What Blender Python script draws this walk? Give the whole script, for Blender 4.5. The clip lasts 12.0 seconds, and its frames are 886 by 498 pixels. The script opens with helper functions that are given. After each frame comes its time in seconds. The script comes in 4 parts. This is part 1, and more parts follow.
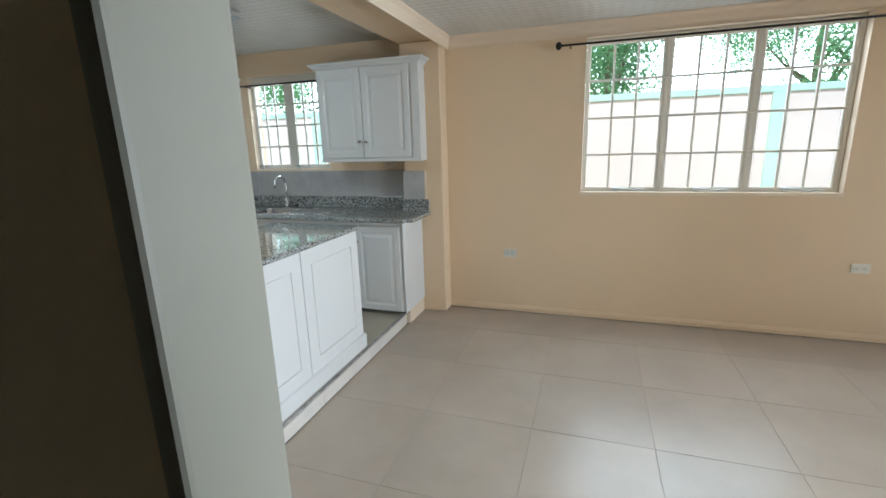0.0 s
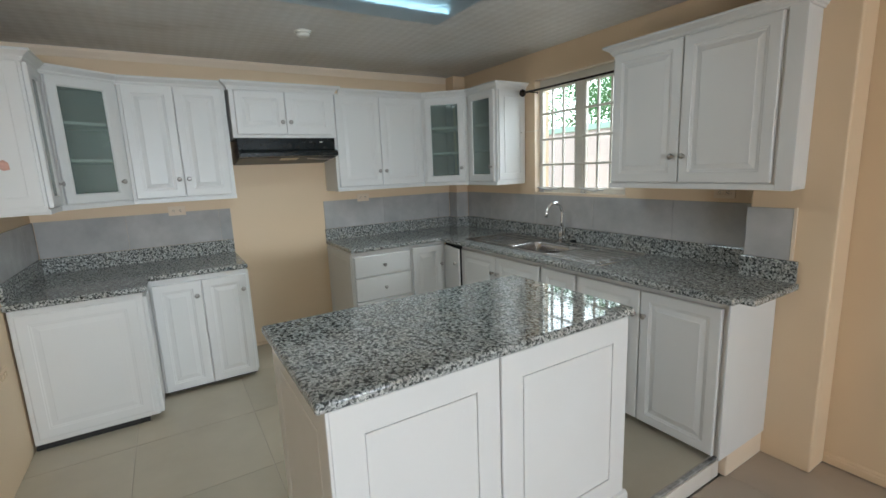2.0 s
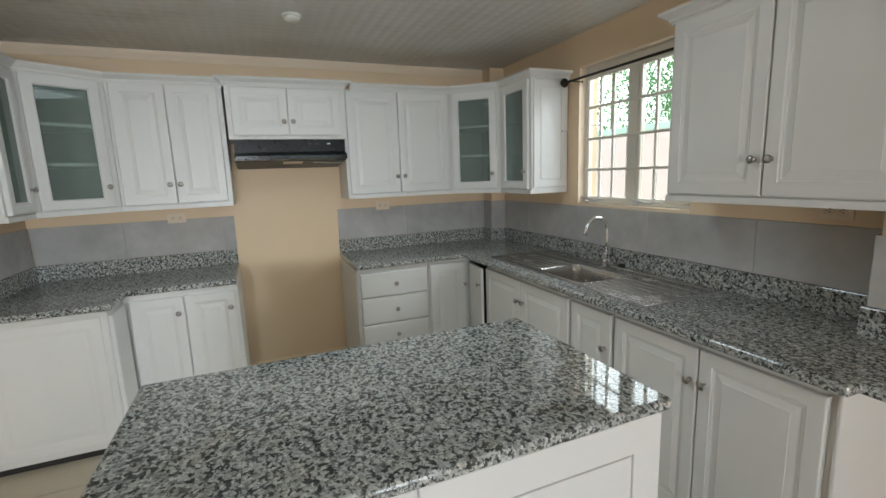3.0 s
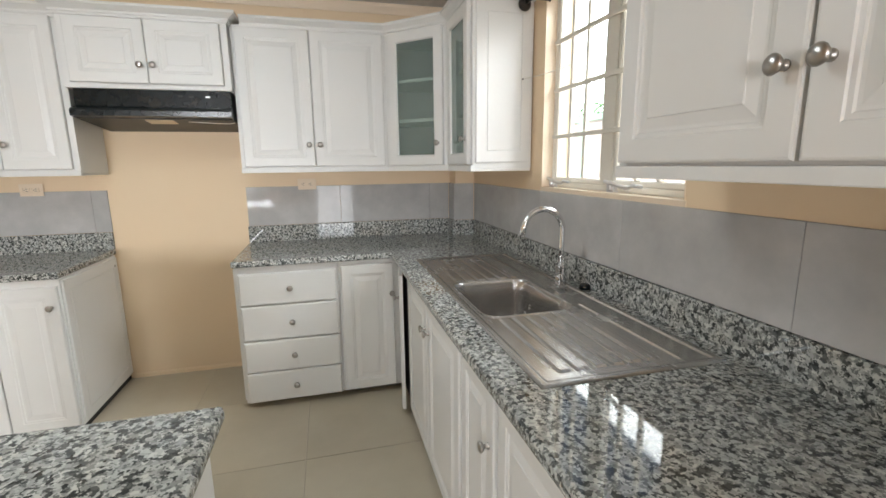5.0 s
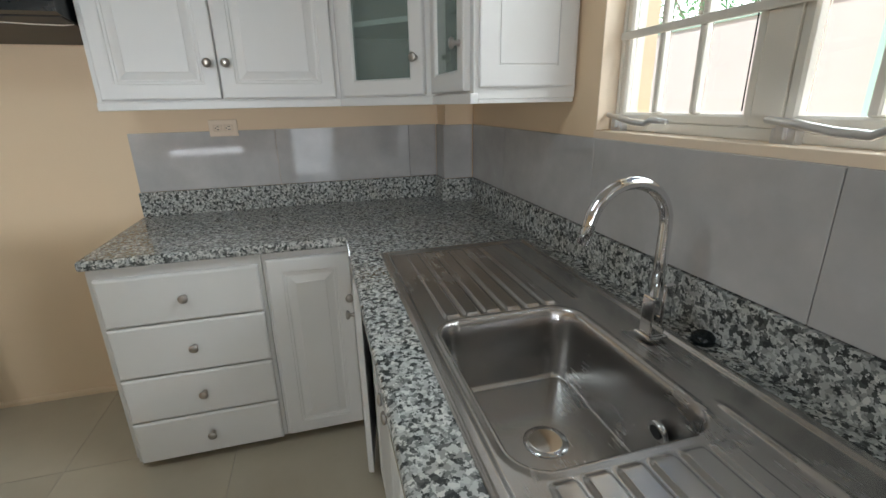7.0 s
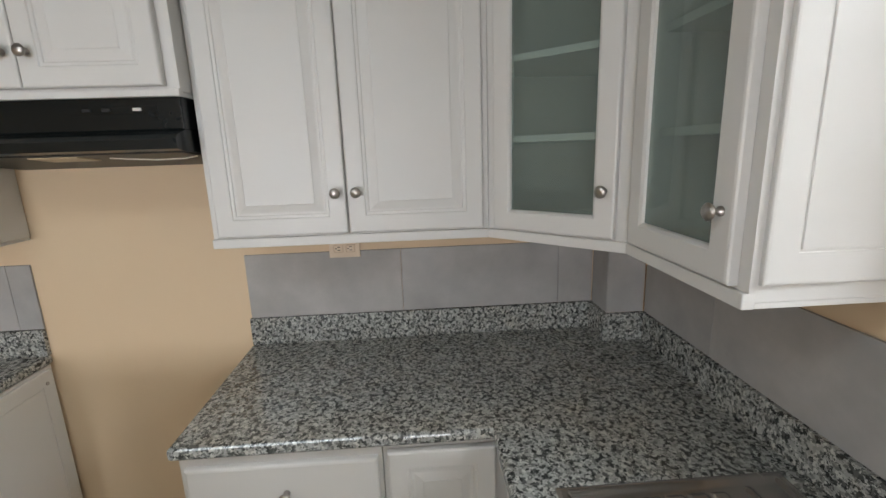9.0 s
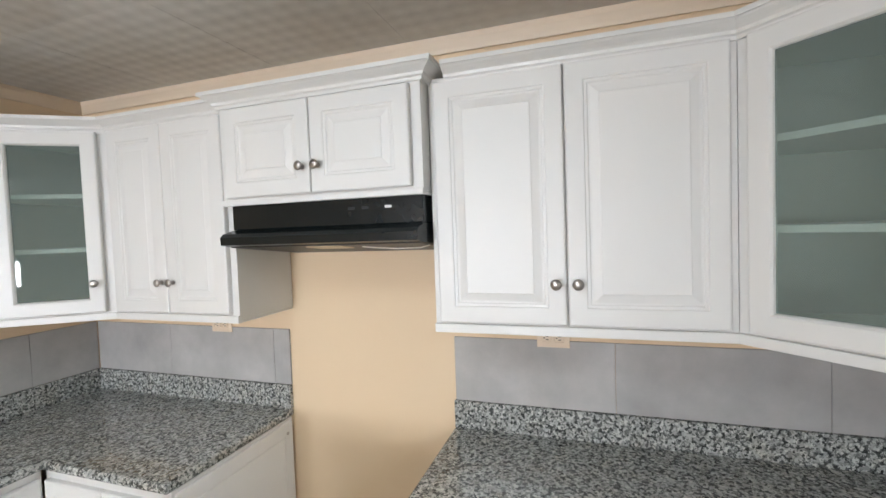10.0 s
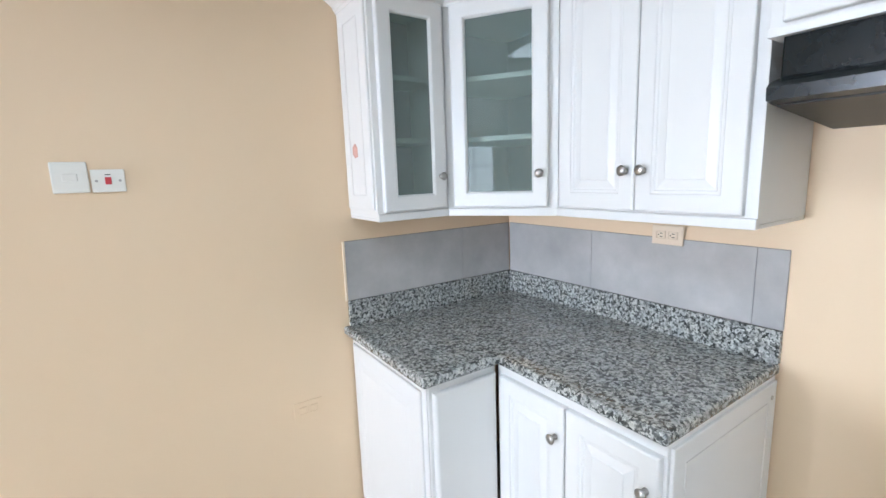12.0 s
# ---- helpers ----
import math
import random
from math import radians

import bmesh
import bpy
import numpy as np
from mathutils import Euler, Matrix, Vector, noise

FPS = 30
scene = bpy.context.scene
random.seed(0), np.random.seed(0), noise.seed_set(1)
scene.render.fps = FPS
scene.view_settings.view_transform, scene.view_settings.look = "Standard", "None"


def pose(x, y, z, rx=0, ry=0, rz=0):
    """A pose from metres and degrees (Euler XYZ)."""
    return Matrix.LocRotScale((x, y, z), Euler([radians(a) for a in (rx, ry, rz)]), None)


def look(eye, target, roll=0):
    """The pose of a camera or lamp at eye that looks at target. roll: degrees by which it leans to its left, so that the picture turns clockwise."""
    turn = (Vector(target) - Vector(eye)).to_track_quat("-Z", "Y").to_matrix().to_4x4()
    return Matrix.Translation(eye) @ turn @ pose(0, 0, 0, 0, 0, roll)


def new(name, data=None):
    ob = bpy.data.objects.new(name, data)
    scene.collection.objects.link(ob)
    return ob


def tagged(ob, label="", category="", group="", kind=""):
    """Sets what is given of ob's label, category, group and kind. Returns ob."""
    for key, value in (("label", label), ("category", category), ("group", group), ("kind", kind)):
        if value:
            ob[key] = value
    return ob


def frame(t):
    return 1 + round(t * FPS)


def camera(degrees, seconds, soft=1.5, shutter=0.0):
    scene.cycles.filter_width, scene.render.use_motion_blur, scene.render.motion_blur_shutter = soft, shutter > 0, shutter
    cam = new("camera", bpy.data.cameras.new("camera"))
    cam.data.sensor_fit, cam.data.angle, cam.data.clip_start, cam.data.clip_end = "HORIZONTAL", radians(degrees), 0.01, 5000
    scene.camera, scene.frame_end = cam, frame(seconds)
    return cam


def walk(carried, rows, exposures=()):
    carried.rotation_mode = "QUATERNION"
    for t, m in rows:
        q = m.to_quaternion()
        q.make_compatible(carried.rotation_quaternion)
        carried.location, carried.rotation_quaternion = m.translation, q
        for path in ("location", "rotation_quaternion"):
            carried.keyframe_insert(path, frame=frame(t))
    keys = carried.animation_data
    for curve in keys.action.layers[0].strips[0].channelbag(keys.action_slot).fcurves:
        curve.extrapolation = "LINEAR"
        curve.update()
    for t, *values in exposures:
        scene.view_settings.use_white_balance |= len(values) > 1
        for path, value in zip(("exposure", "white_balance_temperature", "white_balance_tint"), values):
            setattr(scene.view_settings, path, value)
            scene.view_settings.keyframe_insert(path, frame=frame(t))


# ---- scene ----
cam = camera(89.6, 12.0)
PATH = [
    (0, (0.15, 0.387, 1.515), (-0.474, 2.23, 1.055), -1.7),
    (0.2, (0.136, 0.512, 1.514), (-0.572, 2.333, 1.083), -1.5),
    (0.5, (0.08, 0.735, 1.484), (-0.736, 2.52, 1.097), -1.7),
    (1, (-0.052, 1.059, 1.498), (-1.092, 2.727, 1.129), -1.6),
    (1.5, (-0.181, 1.317, 1.505), (-1.661, 2.615, 1.149), -1.9),
    (2, (-0.342, 1.585, 1.541), (-2.021, 2.611, 1.183), -2.3),
    (2.5, (-0.496, 1.858, 1.549), (-2.258, 2.738, 1.204), -2.4),
    (4.5, (-1.071, 3.099, 1.447), (-2.978, 3.593, 1.104), -0.7),
    (5, (-1.23, 3.264, 1.416), (-3.133, 3.755, 1.043), -0.7),
    (5.5, (-1.432, 3.362, 1.426), (-3.311, 3.852, 0.948), -0.9),
    (6, (-1.62, 3.445, 1.419), (-3.482, 3.938, 0.88), -1.0),
    (6.5, (-1.865, 3.545, 1.378), (-3.702, 4.059, 0.778), -0.8),
    (8.5, (-2.563, 3.441, 1.538), (-4.4, 3.854, 0.865), -1.3),
    (9, (-2.636, 3.421, 1.65), (-4.585, 3.53, 1.213), -1.9),
    (9.5, (-2.669, 3.361, 1.709), (-4.645, 3.143, 1.483), -2.1),
    (10, (-2.665, 3.286, 1.7), (-4.559, 2.65, 1.615), -2.1),
    (10.5, (-2.658, 3.136, 1.68), (-4.335, 2.046, 1.657), -1.6),
    (11, (-2.691, 2.915, 1.661), (-4.15, 1.547, 1.659), -1.3),
    (11.5, (-2.709, 2.716, 1.606), (-4.032, 1.221, 1.479), -1.3),
    (12, (-2.738, 2.507, 1.543), (-3.837, 0.869, 1.212), -2.0),
]
walk(cam, [(t, look(eye, target, roll)) for t, eye, target, roll in PATH],
     exposures=[(0.0, -0.12, 5450, 0), (0.5, -0.44, 5600, 2), (1.0, -0.6, 5750, 3), (1.5, -0.34, 5800, 3), (2.5, -0.29, 6000, 3), (4.5, 0.08, 6450, 9), (5.3, 0.42, 6400, 8), (6.0, 0.2, 6200, 6), (6.5, -0.1, 6150, 6),
                (8.5, -0.3, 6400, 9), (9.0, -0.12, 6450, 10), (9.5, 0.12, 6450, 11), (10.0, 0.56, 6200, 10), (10.5, 0.72, 6150, 10), (11.0, 0.76, 5750, 7), (11.5, 0.74, 5650, 8), (12.0, 0.88, 5550, 9)])

# ---- plan, in metres ----
XW, YN, YS = -4.30, 4.25, 0.80          # kitchen walls
KF, KC, DC = 0.098, 2.42, 2.38          # kitchen floor, kitchen ceiling, dining ceiling
XSTEP = -1.325                          # edge of the raised kitchen floor
XE, YD = 3.3, 0.71                      # east wall, south wall of the dining room
TOP = 0.937                             # worktop
UB, UT = 1.392, 2.165                    # upper cabinets

# ---- world, sun and window light ----
world = bpy.data.worlds.new("sky")
scene.world = world
world.use_nodes = True
wn = world.node_tree
sky = wn.nodes.new("ShaderNodeTexSky")
sky.sky_type, sky.sun_disc = "NISHITA", False
sky.sun_elevation, sky.sun_rotation = radians(52), radians(200)
wn.links.new(sky.outputs[0], wn.nodes["Background"].inputs[0])
wn.nodes["Background"].inputs[1].default_value = 0.15

sun = new("sun", bpy.data.lights.new("sun", "SUN"))
sun.data.energy, sun.data.angle, sun.data.color = 4.8, radians(0.6), (1.0, 0.95, 0.88)
sun.matrix_world = look((0, 0, 0), (0.22, 0.58, -0.79))


def window_light(place_at, w, h, power, colour):
    lamp = new("window_light", bpy.data.lights.new("window_light", "AREA"))
    lamp.data.shape, lamp.data.size, lamp.data.size_y = "RECTANGLE", w, h
    lamp.data.energy, lamp.data.color = power, colour
    lamp.matrix_world = place_at
    return lamp


# lamps for daylight in two openings at the dining room's east end, the first an added, unseen one: y0, y1, z0, z1
EAST = ((0.76, 2.10, 1.02, 1.46), (3.02, 3.86, 0.0, 2.10))
for (y0, y1, z0, z1), power in zip(EAST, (58, 11)):
    window_light(look((XE + 0.17, (y0 + y1) / 2, (z0 + z1) / 2), (0, (y0 + y1) / 2, (z0 + z1) / 2 - 0.2)), y1 - y0, z1 - z0, power, (0.93, 0.95, 1.0)).data.spread = radians(100)
# unseen lamps added outside and above each north window, standing in for the bright sky
window_light(look((-1.9, 6.1, 3.2), (-3.2, 3.3, 1.0)), 1.5, 0.8, 70, (0.92, 0.96, 1.0))
window_light(look((0.94, 4.78, 2.56), (0.94, 2.4, 0.40)), 1.75, 0.6, 26, (0.97, 0.95, 1.0))

# ---- materials ----
def material(name, rough=0.5, metal=0.0):
    m = bpy.data.materials.new(name)
    m.use_nodes = True
    b = m.node_tree.nodes["Principled BSDF"]
    b.inputs["Roughness"].default_value, b.inputs["Metallic"].default_value = rough, metal
    return m, m.node_tree, b


def node(nt, kind, **values):
    n = nt.nodes.new(kind)
    for k, v in values.items():
        n.inputs[k.replace("_", " ")].default_value = v
    return n


def place(nt, scale=(1, 1, 1), turn=(0, 0, 0)):
    g = nt.nodes.new("ShaderNodeNewGeometry")
    m = nt.nodes.new("ShaderNodeMapping")
    m.inputs["Scale"].default_value, m.inputs["Rotation"].default_value = scale, turn
    nt.links.new(g.outputs["Position"], m.inputs["Vector"])
    return m.outputs[0]


def ramp(nt, source, stops, hard=False):
    r = nt.nodes.new("ShaderNodeValToRGB")
    r.color_ramp.interpolation = "CONSTANT" if hard else "LINEAR"
    while len(r.color_ramp.elements) < len(stops):
        r.color_ramp.elements.new(0.5)
    for e, (p, c) in zip(r.color_ramp.elements, stops):
        e.position, e.color = p, (*c, 1)
    nt.links.new(source, r.inputs[0])
    return r.outputs[0]


def mix(nt, a, b, fac, how="MIX"):
    n = nt.nodes.new("ShaderNodeMix")
    n.data_type, n.blend_type = "RGBA", how
    for value, socket in ((fac, n.inputs[0]), (a, n.inputs[6]), (b, n.inputs[7])):
        if isinstance(value, (int, float)):
            socket.default_value = value
        elif isinstance(value, tuple):
            socket.default_value = (*value, 1)
        else:
            nt.links.new(value, socket)
    return n.outputs[2]


def noise_of(nt, vec, scale, detail=4.0, rough=0.55):
    n = node(nt, "ShaderNodeTexNoise", Scale=scale, Detail=detail, Roughness=rough)
    nt.links.new(vec, n.inputs["Vector"])
    return n.outputs[0]


def bump(nt, b, height, strength, distance):
    n = node(nt, "ShaderNodeBump", Strength=strength, Distance=distance)
    nt.links.new(height, n.inputs["Height"])
    nt.links.new(n.outputs[0], b.inputs["Normal"])


def painted(name, base, dark, rough, fine=60.0, depth=0.0006, patch=1.3, amount=0.5):
    """Paint with broad patches of wear and fine roller grain."""
    m, nt, b = material(name, rough)
    v = place(nt)
    broad = ramp(nt, noise_of(nt, v, patch, 5), [(0.3, (0, 0, 0)), (0.75, (1, 1, 1))])
    scale = nt.nodes.new("ShaderNodeMath")
    scale.operation, scale.inputs[1].default_value = "MULTIPLY", amount
    nt.links.new(broad, scale.inputs[0])
    nt.links.new(mix(nt, base, dark, scale.outputs[0]), b.inputs["Base Color"])
    r = nt.nodes.new("ShaderNodeMapRange")
    r.inputs[3].default_value, r.inputs[4].default_value = rough - 0.06, rough + 0.08
    nt.links.new(noise_of(nt, v, fine * 0.3, 3), r.inputs[0])
    nt.links.new(r.outputs[0], b.inputs["Roughness"])
    bump(nt, b, noise_of(nt, v, fine, 3), 0.35, depth)
    return m


WALL = painted("peach_wall_paint", (0.785, 0.605, 0.402), (0.735, 0.547, 0.352), 0.55, 90, 0.0009, 0.9)
TRIM = painted("cream_trim_paint", (0.80, 0.66, 0.50), (0.74, 0.58, 0.42), 0.45)
DIM = painted("grey_room_paint", (0.62, 0.61, 0.50), (0.54, 0.52, 0.43), 0.6)
# cream frame paint darkened so the jamb's shade is in its colour
JAMB = painted("shaded_frame_paint", (0.31, 0.285, 0.225), (0.26, 0.235, 0.18), 0.5, 40, 0.0006, 3)
WHITE = painted("white_cabinet_paint", (0.73, 0.715, 0.69), (0.68, 0.662, 0.63), 0.36, 40, 0.0004, 2.5)
WHITE_WARM = painted("cream_window_paint", (0.80, 0.76, 0.68), (0.72, 0.66, 0.56), 0.4, 50)
# white cabinet backs darkened, with the shade inside put into the paint
INSIDE = painted("shaded_cabinet_back", (0.34, 0.34, 0.31), (0.28, 0.28, 0.255), 0.6)
SHELF = painted("shelf_paint", (0.72, 0.71, 0.67), (0.66, 0.65, 0.61), 0.5)
RISER = painted("pale_riser_tile", (0.70, 0.65, 0.58), (0.60, 0.54, 0.47), 0.35, 40, 0.0006, 8)
PLASTIC = painted("white_plastic", (0.78, 0.755, 0.69), (0.74, 0.70, 0.62), 0.3, 30, 0.0001)


def granite():
    """Pale grey stone with dark crystals about a centimetre long and finer mid-grey grains."""
    m, nt, b = material("speckled_granite", 0.10)
    v = place(nt)
    warp = node(nt, "ShaderNodeTexNoise", Scale=120.0, Detail=2.0)
    nt.links.new(v, warp.inputs["Vector"])
    moved = nt.nodes.new("ShaderNodeVectorMath")
    moved.operation = "MULTIPLY_ADD"
    nt.links.new(warp.outputs[1], moved.inputs[0])
    moved.inputs[1].default_value = (0.007, 0.007, 0.007)
    nt.links.new(v, moved.inputs[2])
    grains = node(nt, "ShaderNodeTexVoronoi", Scale=120.0)
    nt.links.new(moved.outputs[0], grains.inputs["Vector"])
    split = nt.nodes.new("ShaderNodeSeparateColor")
    nt.links.new(grains.outputs["Color"], split.inputs[0])
    pale = ramp(nt, split.outputs[0], [(0.0, (0.27, 0.272, 0.262)), (0.15, (0.37, 0.372, 0.36)), (0.5, (0.46, 0.462, 0.445)), (0.82, (0.58, 0.575, 0.55))], True)
    blots = noise_of(nt, moved.outputs[0], 79, 2.5, 0.55)
    dark = ramp(nt, blots, [(0.0, (1, 1, 1)), (0.44, (1, 1, 1)), (0.465, (0.0, 0.0, 0.0))])
    mid = ramp(nt, noise_of(nt, moved.outputs[0], 110, 2, 0.55), [(0.42, (1, 1, 1)), (0.45, (0, 0, 0))])
    black = ramp(nt, split.outputs[1], [(0.0, (0.040, 0.043, 0.042)), (0.4, (0.070, 0.074, 0.072)), (0.75, (0.115, 0.119, 0.115))], True)
    body = mix(nt, mix(nt, pale, (0.165, 0.17, 0.165), mid), black, dark)
    warm = ramp(nt, noise_of(nt, v, 14, 3), [(0.45, (0.98, 1.0, 0.985)), (0.75, (0.93, 0.89, 0.80))])
    nt.links.new(mix(nt, body, warm, 0.7, "MULTIPLY"), b.inputs["Base Color"])
    r = ramp(nt, noise_of(nt, v, 6, 4), [(0.3, (0.02, 0.02, 0.02)), (0.8, (0.06, 0.06, 0.06))])
    nt.links.new(r, b.inputs["Roughness"])
    b.inputs["IOR"].default_value = 1.6
    return m


GRANITE = granite()


def ceramic(name, tones, rough, vein=3.0, gloss_spread=0.035):
    """Tiles: each its own shade, cloudy veins and faint scuffs."""
    m, nt, b = material(name, rough)
    v = place(nt)
    info = nt.nodes.new("ShaderNodeObjectInfo")
    shade = ramp(nt, info.outputs["Random"], [(0.0, (0.94, 0.94, 0.94)), (1.0, (1.03, 1.02, 1.01))])
    cloud = ramp(nt, noise_of(nt, v, vein, 7, 0.6), [(0.25, tones[0]), (0.55, tones[1]), (0.8, tones[2])])
    nt.links.new(mix(nt, cloud, shade, 1.0, "MULTIPLY"), b.inputs["Base Color"])
    r = nt.nodes.new("ShaderNodeMapRange")
    r.inputs[3].default_value, r.inputs[4].default_value = rough - gloss_spread / 2, rough + gloss_spread
    nt.links.new(noise_of(nt, v, 3, 2, 0.5), r.inputs[0])
    nt.links.new(r.outputs[0], b.inputs["Roughness"])
    bump(nt, b, noise_of(nt, v, 120, 3), 0.07, 0.0004)
    return m


FLOOR_TILE = ceramic("beige_floor_tile", ((0.42, 0.355, 0.285), (0.48, 0.41, 0.335), (0.53, 0.46, 0.38)), 0.30, 2.2)
KITCHEN_TILE = ceramic("kitchen_floor_tile", ((0.42, 0.365, 0.275), (0.48, 0.425, 0.325), (0.53, 0.475, 0.37)), 0.30, 2.2)
SPLASH_TILE = ceramic("grey_wall_tile", ((0.37, 0.362, 0.352), (0.47, 0.458, 0.446), (0.57, 0.558, 0.545)), 0.05, 4.5, 0.02)
SPLASH_TILE.node_tree.nodes["Principled BSDF"].inputs["Specular IOR Level"].default_value = 0.36
GROUT = painted("floor_grout", (0.46, 0.41, 0.345), (0.38, 0.33, 0.275), 0.85, 150, 0.001, 6)
BEDDING = painted("tile_bedding", (0.48, 0.46, 0.43), (0.12, 0.115, 0.11), 0.85, 70, 0.003, 22, 1.0)


def ceiling_paint():
    """Embossed ceiling boards: a lattice of small lozenges, grimy towards some patches."""
    m, nt, b = material("embossed_ceiling_board", 0.36)
    v = place(nt, (1, 1, 1), (0, 0, radians(45)))
    split = nt.nodes.new("ShaderNodeSeparateXYZ")
    nt.links.new(v, split.inputs[0])
    waves = []
    for k in (0, 1):
        mul = nt.nodes.new("ShaderNodeMath")
        mul.operation, mul.inputs[1].default_value = "MULTIPLY", 64.0
        nt.links.new(split.outputs[k], mul.inputs[0])
        s = nt.nodes.new("ShaderNodeMath")
        s.operation = "SINE"
        nt.links.new(mul.outputs[0], s.inputs[0])
        waves.append(s.outputs[0])
    prod = nt.nodes.new("ShaderNodeMath")
    prod.operation = "MULTIPLY"
    nt.links.new(waves[0], prod.inputs[0])
    nt.links.new(waves[1], prod.inputs[1])
    flat = place(nt)
    dirt = ramp(nt, noise_of(nt, flat, 1.6, 6, 0.62), [(0.35, (0.71, 0.705, 0.685)), (0.6, (0.64, 0.615, 0.575)), (0.82, (0.45, 0.40, 0.34))])
    lattice = ramp(nt, prod.outputs[0], [(0.0, (0.84, 0.83, 0.815)), (0.6, (1, 1, 1))])
    nt.links.new(mix(nt, dirt, lattice, 0.30, "MULTIPLY"), b.inputs["Base Color"])
    bump(nt, b, prod.outputs[0], 0.32, 0.005)
    return m


CEILING = ceiling_paint()


def steel():
    m, nt, b = material("brushed_steel", 0.3, 1.0)
    v = place(nt, (4, 220, 220))
    b.inputs["Base Color"].default_value = (0.50, 0.485, 0.47, 1)
    streak = noise_of(nt, v, 1.0, 4)
    smudge = noise_of(nt, place(nt), 7, 5)
    r = nt.nodes.new("ShaderNodeMapRange")
    r.inputs[3].default_value, r.inputs[4].default_value = 0.19, 0.33
    nt.links.new(mix(nt, streak, smudge, 0.75), r.inputs[0])
    nt.links.new(r.outputs[0], b.inputs["Roughness"])
    bump(nt, b, streak, 0.03, 0.0003)
    return m


STEEL = steel()


def plain(name, colour, rough, metal=0.0, mottling=0.06):
    m, nt, b = material(name, rough, metal)
    dark = tuple(c * (1 - mottling * 2) for c in colour)
    nt.links.new(ramp(nt, noise_of(nt, place(nt), 18, 5), [(0.3, dark), (0.7, colour)]), b.inputs["Base Color"])
    return m


CHROME = plain("chrome", (0.80, 0.80, 0.80), 0.06, 1.0, 0.02)
NICKEL = plain("satin_nickel", (0.46, 0.43, 0.40), 0.28, 1.0)
BLACK = plain("black_enamel", (0.006, 0.009, 0.0095), 0.22)
BLACK.node_tree.nodes["Principled BSDF"].inputs["IOR"].default_value = 1.35
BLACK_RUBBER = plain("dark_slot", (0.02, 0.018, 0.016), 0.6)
GREASE = plain("filter_mesh", (0.007, 0.0075, 0.007), 0.42, 0.0, 0.3)
LENS = plain("yellowed_lamp_lens", (0.62, 0.52, 0.36), 0.35)
BRONZE = plain("dark_bronze", (0.035, 0.028, 0.024), 0.35, 0.7)
RED = plain("red_rocker", (0.55, 0.04, 0.05), 0.35)
STICKER = plain("peeling_sticker", (0.72, 0.40, 0.32), 0.6, 0.0, 0.25)
ALU = plain("pale_aluminium", (0.70, 0.70, 0.70), 0.3, 0.9)
GARDEN_WALL = painted("pale_pink_render", (0.77, 0.68, 0.65), (0.71, 0.62, 0.59), 0.8, 30, 0.002)
MINT = painted("mint_green_paint", (0.55, 0.79, 0.68), (0.48, 0.72, 0.61), 0.7, 30, 0.002)
EARTH = painted("dry_ground", (0.46, 0.42, 0.35), (0.36, 0.32, 0.25), 0.95, 20, 0.01, 0.4)
BARK = painted("tree_bark", (0.26, 0.21, 0.15), (0.17, 0.13, 0.09), 0.9, 25, 0.01, 6)


def leaf_material():
    m, nt, b = material("tree_leaf", 0.45)
    g = nt.nodes.new("ShaderNodeNewGeometry")
    tone = ramp(nt, g.outputs["Random Per Island"], [(0.0, (0.14, 0.30, 0.12)), (0.6, (0.22, 0.42, 0.19)), (1.0, (0.36, 0.55, 0.29))])
    nt.links.new(tone, b.inputs["Base Color"])
    thin = nt.nodes.new("ShaderNodeBsdfTranslucent")
    nt.links.new(tone, thin.inputs[0])
    both = nt.nodes.new("ShaderNodeMixShader")
    both.inputs[0].default_value = 0.6
    nt.links.new(b.outputs[0], both.inputs[1])
    nt.links.new(thin.outputs[0], both.inputs[2])
    nt.links.new(both.outputs[0], nt.nodes["Material Output"].inputs[0])
    return m


LEAF = leaf_material()


def glass(name, tint, rough=0.0, ior=1.45):
    m, nt, b = material(name, rough)
    b.inputs["Base Color"].default_value = (*tint, 1)
    b.inputs["Transmission Weight"].default_value = 1.0
    b.inputs["IOR"].default_value = ior
    return m


PANE = glass("window_glass", (0.97, 0.99, 0.98))
SMOKED = glass("grey_green_glass", (0.45, 0.52, 0.475), 0.01, 1.3)
SMOKED.node_tree.nodes["Principled BSDF"].inputs["Transmission Weight"].default_value = 0.82


def glowing(name, colour, strength):
    m, nt, b = material(name, 0.5)
    b.inputs["Base Color"].default_value = (0.8, 0.8, 0.8, 1)
    b.inputs["Emission Color"].default_value = (*colour, 1)
    b.inputs["Emission Strength"].default_value = strength
    return m


TUBE = glowing("lit_tube", (0.62, 0.90, 1.0), 9.0)


def diffuser_material():
    m, nt, b = material("prismatic_diffuser", 0.3)
    b.inputs["Base Color"].default_value = (0.55, 0.62, 0.66, 1)
    b.inputs["Transmission Weight"].default_value = 0.75
    b.inputs["IOR"].default_value = 1.2
    v = node(nt, "ShaderNodeTexVoronoi", Scale=160.0)
    nt.links.new(place(nt), v.inputs["Vector"])
    bump(nt, b, v.outputs[0], 0.5, 0.002)
    return m


DIFFUSER = diffuser_material()

# ---- mesh helpers ----
def box(x0, x1, y0, y1, z0, z1, bevel=0.0, segments=2, bm=None):
    own = bmesh.new()
    bmesh.ops.create_cube(own, size=1.0)
    for v in own.verts:
        v.co = Vector((x0 + (v.co.x + 0.5) * (x1 - x0), y0 + (v.co.y + 0.5) * (y1 - y0), z0 + (v.co.z + 0.5) * (z1 - z0)))
    if bevel:
        bmesh.ops.bevel(own, geom=own.edges[:], offset=bevel, segments=segments, affect="EDGES", profile=0.6)
    return join(bm, own) if bm else own


